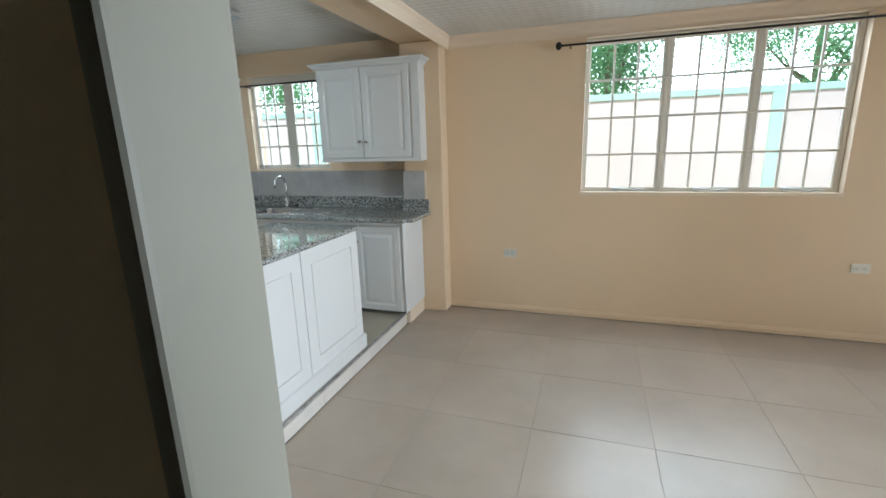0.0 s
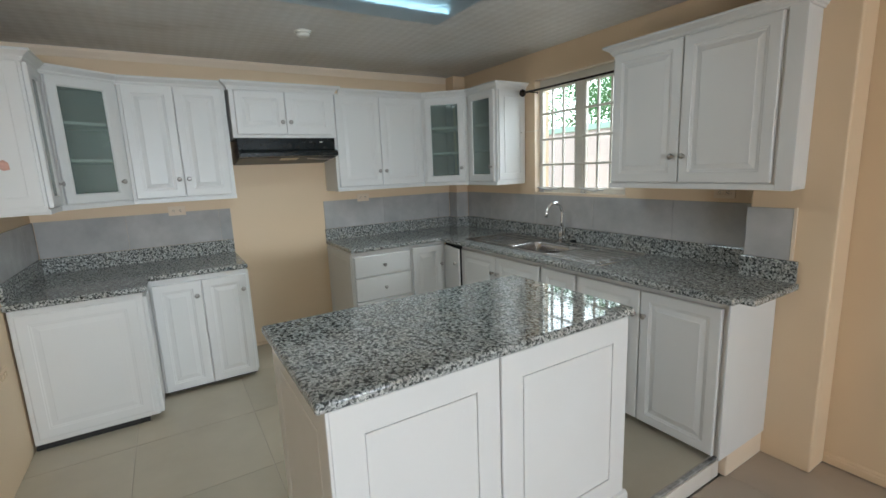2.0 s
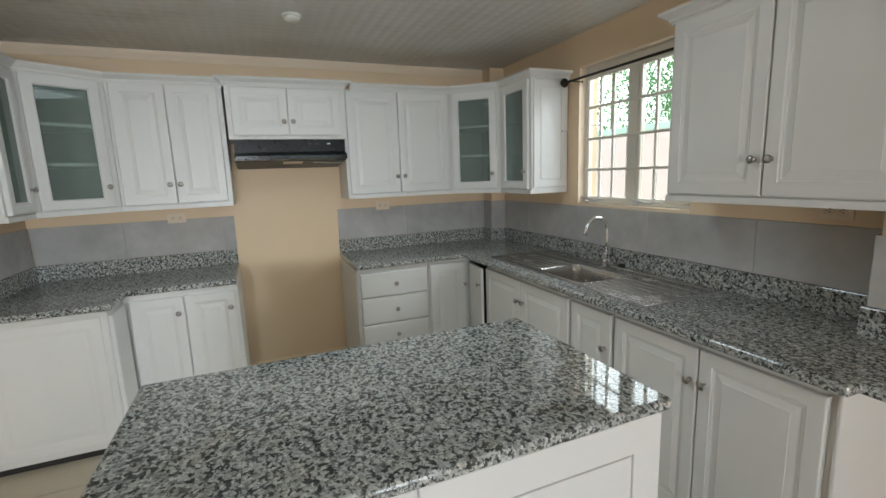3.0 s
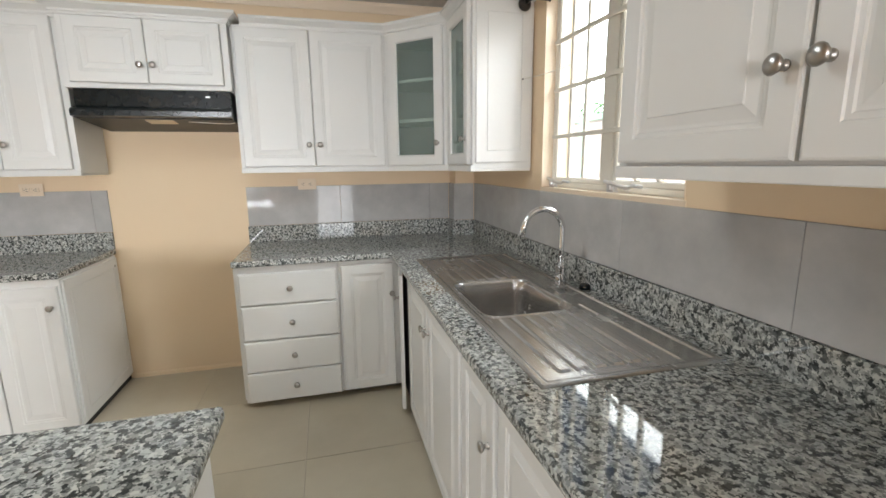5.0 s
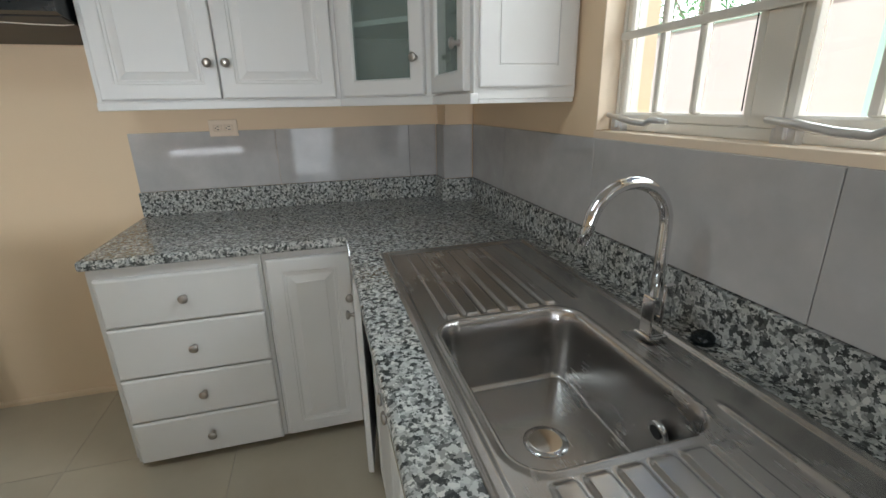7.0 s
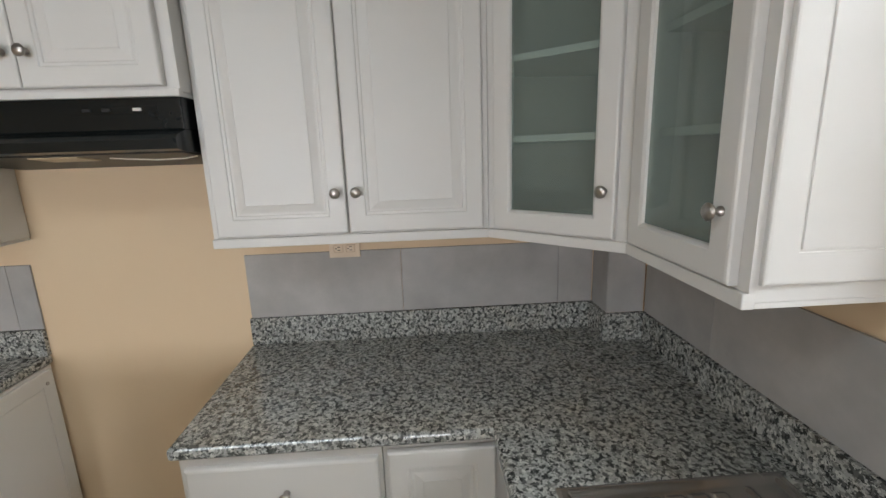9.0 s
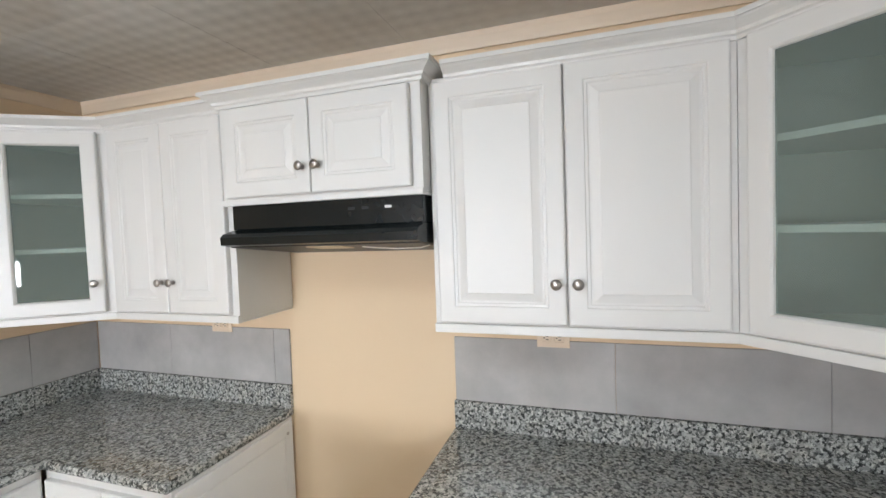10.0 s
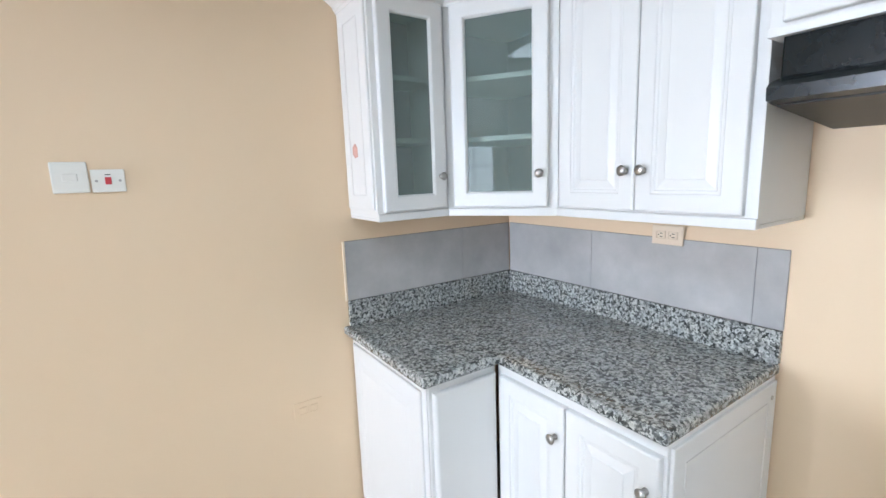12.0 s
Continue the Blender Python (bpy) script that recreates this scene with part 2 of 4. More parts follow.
def join(bm, other):
    me = bpy.data.meshes.new("joined")
    other.to_mesh(me)
    other.free()
    bm.from_mesh(me)
    bpy.data.meshes.remove(me)
    return bm


def prism(poly, z0, z1, bevel=0.0):
    bm = bmesh.new()
    low = [bm.verts.new((x, y, z0)) for x, y in poly]
    high = [bm.verts.new((x, y, z1)) for x, y in poly]
    bm.faces.new(low[::-1])
    bm.faces.new(high)
    for i in range(len(poly)):
        j = (i + 1) % len(poly)
        bm.faces.new((low[i], low[j], high[j], high[i]))
    if bevel:
        bmesh.ops.bevel(bm, geom=bm.edges[:], offset=bevel, segments=2, affect="EDGES", profile=0.6)
    bmesh.ops.recalc_face_normals(bm, faces=bm.faces[:])
    return bm


def slab(us, vs, holes, thick, bevel=0.0, segments=3):
    """A slab over the grid us x vs, without the cells that holes(u, v) names; solid between w = 0 and w = thick."""
    bm, verts = bmesh.new(), {}

    def at(i, j, k):
        if (i, j, k) not in verts:
            verts[i, j, k] = bm.verts.new((us[i], vs[j], k * thick))
        return verts[i, j, k]

    full = {(i, j) for i in range(len(us) - 1) for j in range(len(vs) - 1) if not holes((us[i] + us[i + 1]) / 2, (vs[j] + vs[j + 1]) / 2)}
    for i, j in full:
        bm.faces.new([at(i, j, 1), at(i + 1, j, 1), at(i + 1, j + 1, 1), at(i, j + 1, 1)])
        bm.faces.new([at(i, j, 0), at(i, j + 1, 0), at(i + 1, j + 1, 0), at(i + 1, j, 0)])
        for (a, b), (p, q) in (((i - 1, j), ((i, j + 1), (i, j))), ((i + 1, j), ((i + 1, j), (i + 1, j + 1))), ((i, j - 1), ((i, j), (i + 1, j))), ((i, j + 1), ((i + 1, j + 1), (i, j + 1)))):
            if (a, b) not in full:
                bm.faces.new([at(*p, 0), at(*q, 0), at(*q, 1), at(*p, 1)])
    bmesh.ops.recalc_face_normals(bm, faces=bm.faces[:])
    if bevel:
        sharp = [e for e in bm.edges if len(e.link_faces) == 2 and e.calc_face_angle(0) > 1.0]
        bmesh.ops.bevel(bm, geom=sharp, offset=bevel, segments=segments, affect="EDGES", profile=0.5)
    return bm


def sweep(path, profile):
    """A moulding along a plan path; profile rows are (outwards, z); outwards is to the right of the way."""
    bm, rings = bmesh.new(), []
    pts = [Vector(p) for p in path]
    for i, p in enumerate(pts):
        ways = [(b - a).normalized() for a, b in zip(pts[max(i - 1, 0):i + 1], pts[max(i - 1, 0) + 1:i + 2])]
        sides = [Vector((w.y, -w.x)) for w in ways]
        n = sides[0] if len(sides) == 1 else (sides[0] + sides[1]) / (1 + sides[0].dot(sides[1]))
        rings.append([bm.verts.new((p.x + n.x * o, p.y + n.y * o, z)) for o, z in profile])
    for a, b in zip(rings, rings[1:]):
        for k in range(len(profile)):
            m = (k + 1) % len(profile)
            bm.faces.new((a[k], b[k], b[m], a[m]))
    bm.faces.new(rings[0])
    bm.faces.new(rings[-1][::-1])
    bmesh.ops.recalc_face_normals(bm, faces=bm.faces[:])
    return bm


def tube(points, radius, sides=12, bm=None):
    """A round bar along points; radius may be one number or one for each point."""
    bm = bm or bmesh.new()
    pts = [Vector(p) for p in points]
    radii = radius if isinstance(radius, (list, tuple)) else [radius] * len(pts)
    rings, side = [], None
    for i, p in enumerate(pts):
        way = (pts[min(i + 1, len(pts) - 1)] - pts[max(i - 1, 0)]).normalized()
        if side is None:
            side = way.orthogonal().normalized()
        side = (side - way * side.dot(way)).normalized()
        up = way.cross(side)
        rings.append([bm.verts.new(p + (side * math.cos(a) + up * math.sin(a)) * radii[i]) for a in (math.tau * k / sides for k in range(sides))])
    for a, b in zip(rings, rings[1:]):
        for k in range(sides):
            f = bm.faces.new((a[k], a[(k + 1) % sides], b[(k + 1) % sides], b[k]))
            f.smooth = True
    bm.faces.new(rings[0][::-1])
    bm.faces.new(rings[-1])
    return bm


def rings_panel(w, h, rings, fill=True):
    """A panel in the xz plane, front towards -y, from rows of (inset, depth)."""
    bm, loops = bmesh.new(), []
    for inset, y in rings:
        loops.append([bm.verts.new(p) for p in ((inset, -y, inset), (w - inset, -y, inset), (w - inset, -y, h - inset), (inset, -y, h - inset))])
    for a, b in zip(loops, loops[1:]):
        for k in range(4):
            bm.faces.new((a[k], a[(k + 1) % 4], b[(k + 1) % 4], b[k]))
    if fill:
        bm.faces.new(loops[-1])
        bm.faces.new(loops[0][::-1])
    else:
        for k in range(4):
            bm.faces.new((loops[-1][k], loops[-1][(k + 1) % 4], loops[0][(k + 1) % 4], loops[0][k]))
    bmesh.ops.recalc_face_normals(bm, faces=bm.faces[:])
    return bm


def shift(bm, x=0, y=0, z=0, turn=0):
    bm.transform(Matrix.Translation((x, y, z)) @ Matrix.Rotation(radians(turn), 4, "Z"))
    return bm


def mesh_of(name, bm, mat):
    me = bpy.data.meshes.new(name)
    bm.to_mesh(me)
    bm.free()
    me.materials.append(mat)
    return me


def part(name, bm, mat, parent, label="", at=None):
    ob = new(name, mesh_of(name, bm, mat))
    ob.parent = parent
    if at is not None:
        ob.matrix_basis = at
    if label:
        ob["label"] = label
    return ob


def thing(name, label, category, at=None, group="", kind=""):
    ob = new(name)
    ob.empty_display_size = 0.1
    if at is not None:
        ob.matrix_basis = at
    return tagged(ob, label, category, group, kind)


def solid(name, bm, mat, label, category, kind="", group=""):
    return tagged(new(name, mesh_of(name, bm, mat)), label, category, group, kind)


FLIP = Matrix(((1, 0, 0, 0), (0, 0, -1, 0), (0, 1, 0, 0), (0, 0, 0, 1)))      # slab's u, v, w to x, z, -y


def wall_along_x(name, xs, zs, holes, y_front, thick, mat, label):
    """A wall in the xz plane whose southern face lies at y_front."""
    bm = slab(xs, zs, holes, -thick)
    bm.transform(Matrix.Translation((0, y_front, 0)) @ FLIP)
    bmesh.ops.recalc_face_normals(bm, faces=bm.faces[:])
    return solid(name, bm, mat, label, "wall", "structure")


# ---- walls, beam and ceilings ----
DW = (0.055, 1.825, 1.088, 2.265)          # dining window opening: x0, x1, z0, z1
KW = (-3.172, -2.29, 1.302, 2.165)     # kitchen window opening


DH, KH = 0.016, 0.046                  # plain head boards above the two windows


def in_window(x, z):
    return any(a < x < b and c < z < d for a, b, c, d in (DW[:3] + (DW[3] + DH,), KW[:3] + (KW[3] + KH,)))


wall_along_x("wall_north", [XW - 0.15, KW[0], KW[1], DW[0], DW[1], XE + 0.15], [-0.2, DW[2], KW[2], KW[3] + KH, DW[3] + DH, 2.6], in_window, YN, 0.16, WALL, "peach painted plaster wall with two window openings")
solid("wall_west", box(XW - 0.15, XW, -1.6, YN - 0.001, -0.2, 2.6), WALL, "peach painted plaster wall behind the cabinets", "wall", "structure")
solid("wall_south", box(XW + 0.001, -1.36, YS - 0.15, YS, -0.2, 2.6), WALL, "peach painted plaster wall with light switches", "wall", "structure")
wall_along_x("wall_entry", [-1.358, -0.165, 0.80, XE], [-0.2, 0.0, 2.06, 2.6], lambda x, z: -0.165 < x < 0.80 and 0 < z < 2.06, 0.615, 0.095, WALL, "peach painted wall with the entry opening")
bm = slab([-1.6] + [y for e in EAST for y in e[:2]] + [YN - 0.001], sorted({-0.2, 2.6} | {z for e in EAST for z in e[2:]}), lambda y, z: any(a < y < b and c < z < d for a, b, c, d in EAST), 0.15)
bm.transform(Matrix(((0, 0, 1, XE), (1, 0, 0, 0), (0, 1, 0, 0), (0, 0, 0, 1))))
solid("wall_east", bm, WALL, "peach painted wall with two out-of-view openings for added daylight", "wall", "structure")
solid("wall_back", box(XW, XE, -1.75, -1.6, -0.2, 2.6), DIM, "plain wall of the dim entry room", "wall", "structure")
solid("wall_hall_west", box(-1.50, -1.36, -1.599, 0.61, -0.2, 2.55), DIM, "plain grey wall of the dim entry room", "wall", "structure")

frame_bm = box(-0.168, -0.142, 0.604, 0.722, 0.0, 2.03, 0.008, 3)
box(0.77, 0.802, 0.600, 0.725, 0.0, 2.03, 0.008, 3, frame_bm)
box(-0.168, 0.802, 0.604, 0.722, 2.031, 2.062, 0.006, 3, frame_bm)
solid("door_frame", frame_bm, JAMB, "cream door frame of the entry opening, its paint darkened for shade", "door frame", "structure")

solid("pilaster", box(-1.44, -1.085, 4.08, YN - 0.002, 0.0, 2.335, 0.012, 3), WALL, "peach painted pilaster under the beam", "pilaster", "structure")
solid("beam", box(-1.455, -1.075, 0.805, YN - 0.003, 2.335, 2.58, 0.008, 2), WALL, "peach painted ceiling beam between kitchen and dining room", "beam", "structure")
solid("corner_boxing", box(XW + 0.002, -4.16, 4.11, YN - 0.002, KF, KC - 0.003, 0.006, 2), WALL, "peach painted boxed pipe in the corner", "column", "structure")


def ceiling(name, x0, x1, y0, y1, z, label):
    bm = box(x0, x1, y0, y1, z + 0.002, z + 0.03)
    pitch, x = 0.61, x0
    while x < x1 - 0.01:
        y = y0
        while y < y1 - 0.01:
            box(x + 0.0004, min(x + pitch, x1) - 0.0004, y + 0.0004, min(y + pitch, y1) - 0.0004, z, z + 0.0015, 0, 1, bm)
            y += pitch
        x += pitch
    return solid(name, bm, CEILING, label, "ceiling", "structure")


ceiling("ceiling_kitchen", XW + 0.002, -1.458, YS + 0.002, YN - 0.004, KC, "grimy white embossed ceiling boards")
ceiling("ceiling_dining", -1.072, XE - 0.002, 0.712, YN - 0.004, DC, "white embossed ceiling boards")
solid("ceiling_hall", box(-1.358, XE, -1.6, 0.61, 2.42, 2.45), DIM, "plain ceiling of the entry room", "ceiling", "structure")
# unseen slab added over the rooms to keep sun and sky out
solid("roof", box(XW - 0.3, XE + 0.3, -1.9, YN + 0.3, 2.605, 2.75), EARTH, "unseen flat slab that blocks sun and sky", "roof", "structure")

CORNICE = [(0, -0.095), (0.012, -0.095), (0.014, -0.082), (0.03, -0.06), (0.035, -0.03), (0.055, -0.012), (0.058, -0.001), (0, -0.001)]
solid("cornice_dining", sweep([(-1.072, 1.0), (-1.072, YN - 0.003), (XE - 0.003, YN - 0.003)], [(o * 0.8 + 0.001, DC + z) for o, z in CORNICE]), TRIM, "cream ceiling cornice of the dining room", "cornice", "structure")
SMALL = [(0.0, -0.06), (0.008, -0.06), (0.012, -0.045), (0.022, -0.02), (0.024, -0.001), (0.0, -0.001)]
solid("cornice_kitchen", sweep([(-1.46, YS + 0.001), (XW + 0.003, YS + 0.001), (XW + 0.003, 4.10)], [(o, KC + z) for o, z in SMALL]), TRIM, "thin peach ceiling cornice of the kitchen", "cornice", "structure")
solid("baseboard_gap", sweep([(XW + 0.001, 2.015), (XW + 0.001, 2.77)], [(0, KF + 0.001), (0.010, KF + 0.001), (0.010, KF + 0.02), (0.004, KF + 0.028), (0, KF + 0.028)]), WALL, "low peach skirting in the cooker gap", "baseboard", "structure")
solid("baseboard", sweep([(-1.083, YN - 0.002), (XE - 0.003, YN - 0.002)], [(0, 0.008), (0.016, 0.008), (0.016, 0.040), (0.010, 0.046), (0.010, 0.052), (0.004, 0.060), (0, 0.060)]), WALL, "low cream skirting along the dining wall", "baseboard", "structure")

# ---- windows ----
def stay(parent, at):
    bm = box(-0.022, 0.022, -0.020, 0.0, -0.032, -0.004, 0.003)
    box(-0.008, 0.008, -0.030, -0.019, -0.022, 0.004, 0.003, 2, bm)
    tube([(-0.03, -0.024, 0.010), (0.03, -0.034, 0.004), (0.10, -0.048, -0.004), (0.15, -0.052, -0.006), (0.17, -0.056, 0.003), (0.215, -0.052, 0.000)], [0.006, 0.008, 0.008, 0.0075, 0.007, 0.005], 8, bm)
    return part("stay", bm, ALU, parent, "pale metal casement stay", at)


def window(name, x0, x1, z0, z1, bays, rows, head, depth, latch, label):
    """bays: ends of each casement's glass; rows: heights of the glass and its bars; latch: the stay's way from the glass's left end."""
    w, h = x1 - x0, z1 - z0
    root = thing(name, label, "window", pose(x0, YN + depth, z0), kind="structure")
    bays = [(a - x0, b - x0) for a, b in bays]
    rows = [z - z0 for z in rows]
    low, high, st = rows[0] - 0.022, rows[-1] + 0.022, 0.022
    part("window_sill", box(-0.008, w + 0.008, -depth - 0.003, -0.002, -0.022, 0.005, 0.003, 3), TRIM, root, "cream painted sill")
    part("bottom_rail", box(0.0045, w - 0.0045, -0.012, 0.05, 0.0055, low - 0.0005, 0.003, 2), WHITE_WARM, root)
    part("head_rail", box(0.0045, w - 0.0045, -0.012, 0.05, high + 0.0005, h - 0.0005, 0.003, 2), WHITE_WARM, root)
    part("head_board", box(0.0015, w - 0.0015, -0.004, 0.05, h, h + head - 0.001, 0.002, 1), WHITE_WARM, root)
    part("soffit", box(0.0015, w - 0.0015, -depth - 0.004, -0.013, h + head - 0.007, h + head - 0.001, 0.002, 1), TRIM, root, "cream painted underside of the opening")
    for x in (-0.001, w - 0.003):
        part("reveal", box(x, x + 0.004, -depth - 0.002, -0.0022, 0.006, h + head - 0.008, 0.001, 1), TRIM, root, "cream painted reveal")
    posts = [(0.0045, bays[0][0] - st)] + [(p[1] + st, q[0] - st) for p, q in zip(bays, bays[1:])] + [(bays[-1][1] + st, w - 0.0045)]
    for k, (a, b) in enumerate(posts):
        if b - a > 0.004:
            part("mullion" if 0 < k < len(posts) - 1 else "jamb", box(a + 0.0005, b - 0.0005, -0.012, 0.05, low, high, 0.002, 2), WHITE_WARM, root)
    for a, b in bays:
        iw = b - a
        sash = part("casement", rings_panel(iw + 2 * st, high - low, [(0, -0.012), (0, 0.006), (0.003, 0.009), (0.017, 0.009), (st, 0.004), (st, -0.012)], False), WHITE_WARM, root, at=pose(a - st, 0, low))
        for c in (1, 2):
            part("muntin", box(st + iw * c / 3 - 0.0085, st + iw * c / 3 + 0.0085, -0.016, 0.006, st, rows[-1] - low, 0.003, 1), WHITE_WARM, sash)
        for r in range(4):
            pane = mesh_of("pane", box(0, iw / 3 - 0.018, -0.002, 0.002, 0, rows[r + 1] - rows[r] - 0.012), PANE)
            for c in range(3):
                g = new("pane", pane)
                g.parent, g.visible_shadow = sash, False
                g.matrix_basis = pose(st + 0.009 + iw * c / 3, 0.001, rows[r] - low + 0.006)
        stay(sash, pose(st + latch, -0.010, 0.006))
    for z in rows[1:-1]:
        part("crossbar", box(bays[0][0] - st, bays[-1][1] + st, -0.024, -0.0125, z - 0.009, z + 0.009, 0.004, 2), WHITE_WARM, root)
    return root


window("window_1", *DW, [(0.094, 0.610), (0.684, 1.196), (1.270, 1.775)], (1.128, 1.390, 1.675, 1.958, 2.222), DH, 0.085, 0.23, "white three-casement window with small panes over a cream sill")
window("window_2", *KW, [(-3.135, -2.792), (-2.688, -2.345)], (1.352, 1.532, 1.734, 1.938, 2.122), KH, 0.062, 0.0, "white two-casement window with small panes above the sink")


# bars before the east lamps; the first opening is added to light the rooms
for k, (y0, y1, z0, z1) in enumerate(EAST):
    bars = thing("window_%d" % (k + 3), "out-of-view opening with a grid of white bars before a lamp", "window", kind="structure")
    n, m = (4, 1) if k == 0 else (2, 5)
    for c in range(n + 1):
        y = y0 + 0.012 + (y1 - y0 - 0.024) * c / n
        part("bar", box(XE + 0.05, XE + 0.08, y - 0.012, y + 0.012, z0, z1), WHITE_WARM, bars)
    for c in range(m + 1):
        z = z0 + 0.012 + (z1 - z0 - 0.024) * c / m
        part("bar", box(XE + 0.052, XE + 0.078, y0, y1, z - 0.012, z + 0.012), WHITE_WARM, bars)


def curtain_rod(x0, x1, y, z, label, knob_right=True):
    root = thing("curtain_rod", label, "curtain rod")
    part("rod", tube([(x0, y, z), ((x0 + x1) / 2, y, z), (x1, y, z)], 0.008, 10), BRONZE, root)
    for x, on in ((x0, True), (x1, knob_right)):
        if on:
            d = -1 if x == x0 else 1
            part("finial", tube([(x, y, z), (x + d * 0.006, y, z), (x + d * 0.01, y, z), (x + d * 0.026, y, z), (x + d * 0.042, y, z), (x + d * 0.049, y, z)], [0.010, 0.013, 0.023, 0.031, 0.023, 0.004], 16), BRONZE, root, "round dark finial")
            b = tube([(x - d * 0.06, YN, z - 0.006), (x - d * 0.06, y, z - 0.006)], 0.004, 8)
            tube([(x - d * 0.06, YN, z - 0.006), (x - d * 0.06, YN - 0.004, z - 0.006)], 0.007, 12, b)
            part("bracket", b, BRONZE, root)
    return root


curtain_rod(-0.12, 2.55, 4.165, 2.215, "long dark bronze curtain rod above the dining window")
curtain_rod(-3.20, -2.20, 4.17, 2.115, "dark bronze curtain rod above the sink window", False)

# ---- cabinets ----
def knob(parent, x, z, y=-0.021):
    bm = tube([(x, y + 0.001, z), (x, y - 0.004, z), (x, y - 0.006, z), (x, y - 0.014, z), (x, y - 0.018, z), (x, y - 0.024, z), (x, y - 0.028, z), (x, y - 0.0295, z)],
              [0.009, 0.009, 0.006, 0.006, 0.013, 0.016, 0.012, 0.003], 14)
    return part("knob", bm, NICKEL, parent, "round satin nickel knob")


RAISED = [(0, 0.0), (0, 0.016), (0.002, 0.0195), (0.006, 0.021), (0.050, 0.021), (0.053, 0.0180), (0.060, 0.0176), (0.063, 0.0150), (0.069, 0.0150), (0.090, 0.0192), (0.0925, 0.0208), (0.096, 0.0208)]
FLAT = [(0, 0.0), (0, 0.014), (0.003, 0.018), (0.008, 0.020), (0.011, 0.020)]
GROOVED = [(0, 0.0), (0, 0.016), (0.002, 0.0195), (0.006, 0.021), (0.052, 0.021), (0.053, 0.014), (0.057, 0.014), (0.058, 0.020), (0.060, 0.020)]
GLAZED = [(0, 0.0), (0, 0.016), (0.002, 0.0195), (0.006, 0.021), (0.050, 0.021), (0.056, 0.016), (0.058, 0.010), (0.058, 0.0)]


def door(cab, x, z, w, h, style, knob_at=None, name="door", swing=0.0):
    """style: raised, flat, grooved or glazed; knob_at: its place across and up the door."""
    m = Matrix.Translation((x, -0.001, z)) @ Matrix.Rotation(radians(swing), 4, "Z")
    rows = {"raised": RAISED, "flat": FLAT, "grooved": GROOVED, "glazed": GLAZED}[style]
    d = part(name, rings_panel(w, h, rows, style != "glazed"), WHITE, cab, at=m)
    if style == "glazed":
        g = part("glass_pane", box(0.0585, w - 0.0585, -0.010, -0.006, 0.0585, h - 0.0585), SMOKED, d, "grey-green tinted glass")
        g.visible_shadow = False
    if knob_at:
        knob(d, *knob_at)
    return d


def shell(cab, poly, z0, z1, thick=0.016):
    """Bottom, top and back panels of an open-fronted cabinet; poly's first edge is the open front."""
    part("bottom_panel", prism(poly, z0, z0 + thick), WHITE, cab)
    part("top_panel", prism(poly, z1 - thick, z1), WHITE, cab)
    n = len(poly)
    for i in range(1, n):
        a, b = Vector(poly[i]), Vector(poly[(i + 1) % n])
        d = (b - a).normalized()
        if 1 < i < n - 1:
            a, b = a + d * (thick + 0.0005), b - d * (thick + 0.0005)
        inward = Vector((-d.y, d.x)) * thick
        # back panels take the darkened paint for inside shade; the sides stay white
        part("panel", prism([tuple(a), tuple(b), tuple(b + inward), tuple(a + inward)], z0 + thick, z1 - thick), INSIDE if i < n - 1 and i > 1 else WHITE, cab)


def upper(label, at, w, d, doors, h=UT - UB, style="raised", poly=None, rail=0.02, board=None, group="upper cabinets", knob_up=0.121):
    """An upper cabinet: at is its lower left front corner, x to the right, y to the wall. doors: (x0, x1, knob side)."""
    cab = thing("wall_cabinet", label, "cabinet", at, group)
    poly = poly or [(0, 0), (w, 0), (w, d), (0, d)]
    if style == "glazed":
        shell(cab, [(x, y + (0.018 if y == 0 else 0)) for x, y in poly], 0.0, h)
        part("face_frame", rings_panel(w, h, [(0, -0.018), (0, 0.0), (0.034, 0.0), (0.034, -0.018)], False), WHITE, cab)
        inner = [(x + (0.02 if x == min(p[0] for p in poly) else -0.02 if x == max(p[0] for p in poly) else 0), y + (0.05 if y == 0 else -0.02)) for x, y in poly]
        for k in (1, 2):
            part("shelf", prism(inner, h * (0.06 + 0.29 * k) , h * (0.06 + 0.29 * k) + 0.018), SHELF, cab, "pale interior shelf")
    else:
        part("carcass", prism(poly, 0, h, 0.002), WHITE, cab)
    for x0, x1, side in doors:
        dw, dh = x1 - x0 - 0.003, h - 0.038
        kz = knob_up if dh > 0.45 else 0.087
        kx = {"r": dw - 0.028, "l": 0.028}.get(side)
        door(cab, x0, rail + 0.002, dw, dh, style, (kx, kz) if kx else None)
    if poly[2:] == [(w, d), (0, d)]:
        part("bottom_board", box(0.0005, w - 0.0005, 0.0125, board or d - 0.002, -0.0115, -0.0008, 0.001, 1), WHITE, cab)
    part("light_rail", box(-0.001, w + 0.001, -0.010, 0.012, -0.012, rail - 0.004, 0.003), WHITE, cab)
    return cab


def side_panel(cab, x, y0, y1, z0, z1, facing, style="grooved"):
    """An applied panel on a cabinet's side; facing +1: towards +x of the cabinet."""
    rows = [(o, t * 0.45) for o, t in (GROOVED if style == "grooved" else RAISED)]
    m = pose(x, y0, z0, 0, 0, 90) if facing > 0 else pose(x, y1, z0, 0, 0, -90)
    return part("side_panel", rings_panel(y1 - y0, z1 - z0, rows), WHITE, cab, at=m)


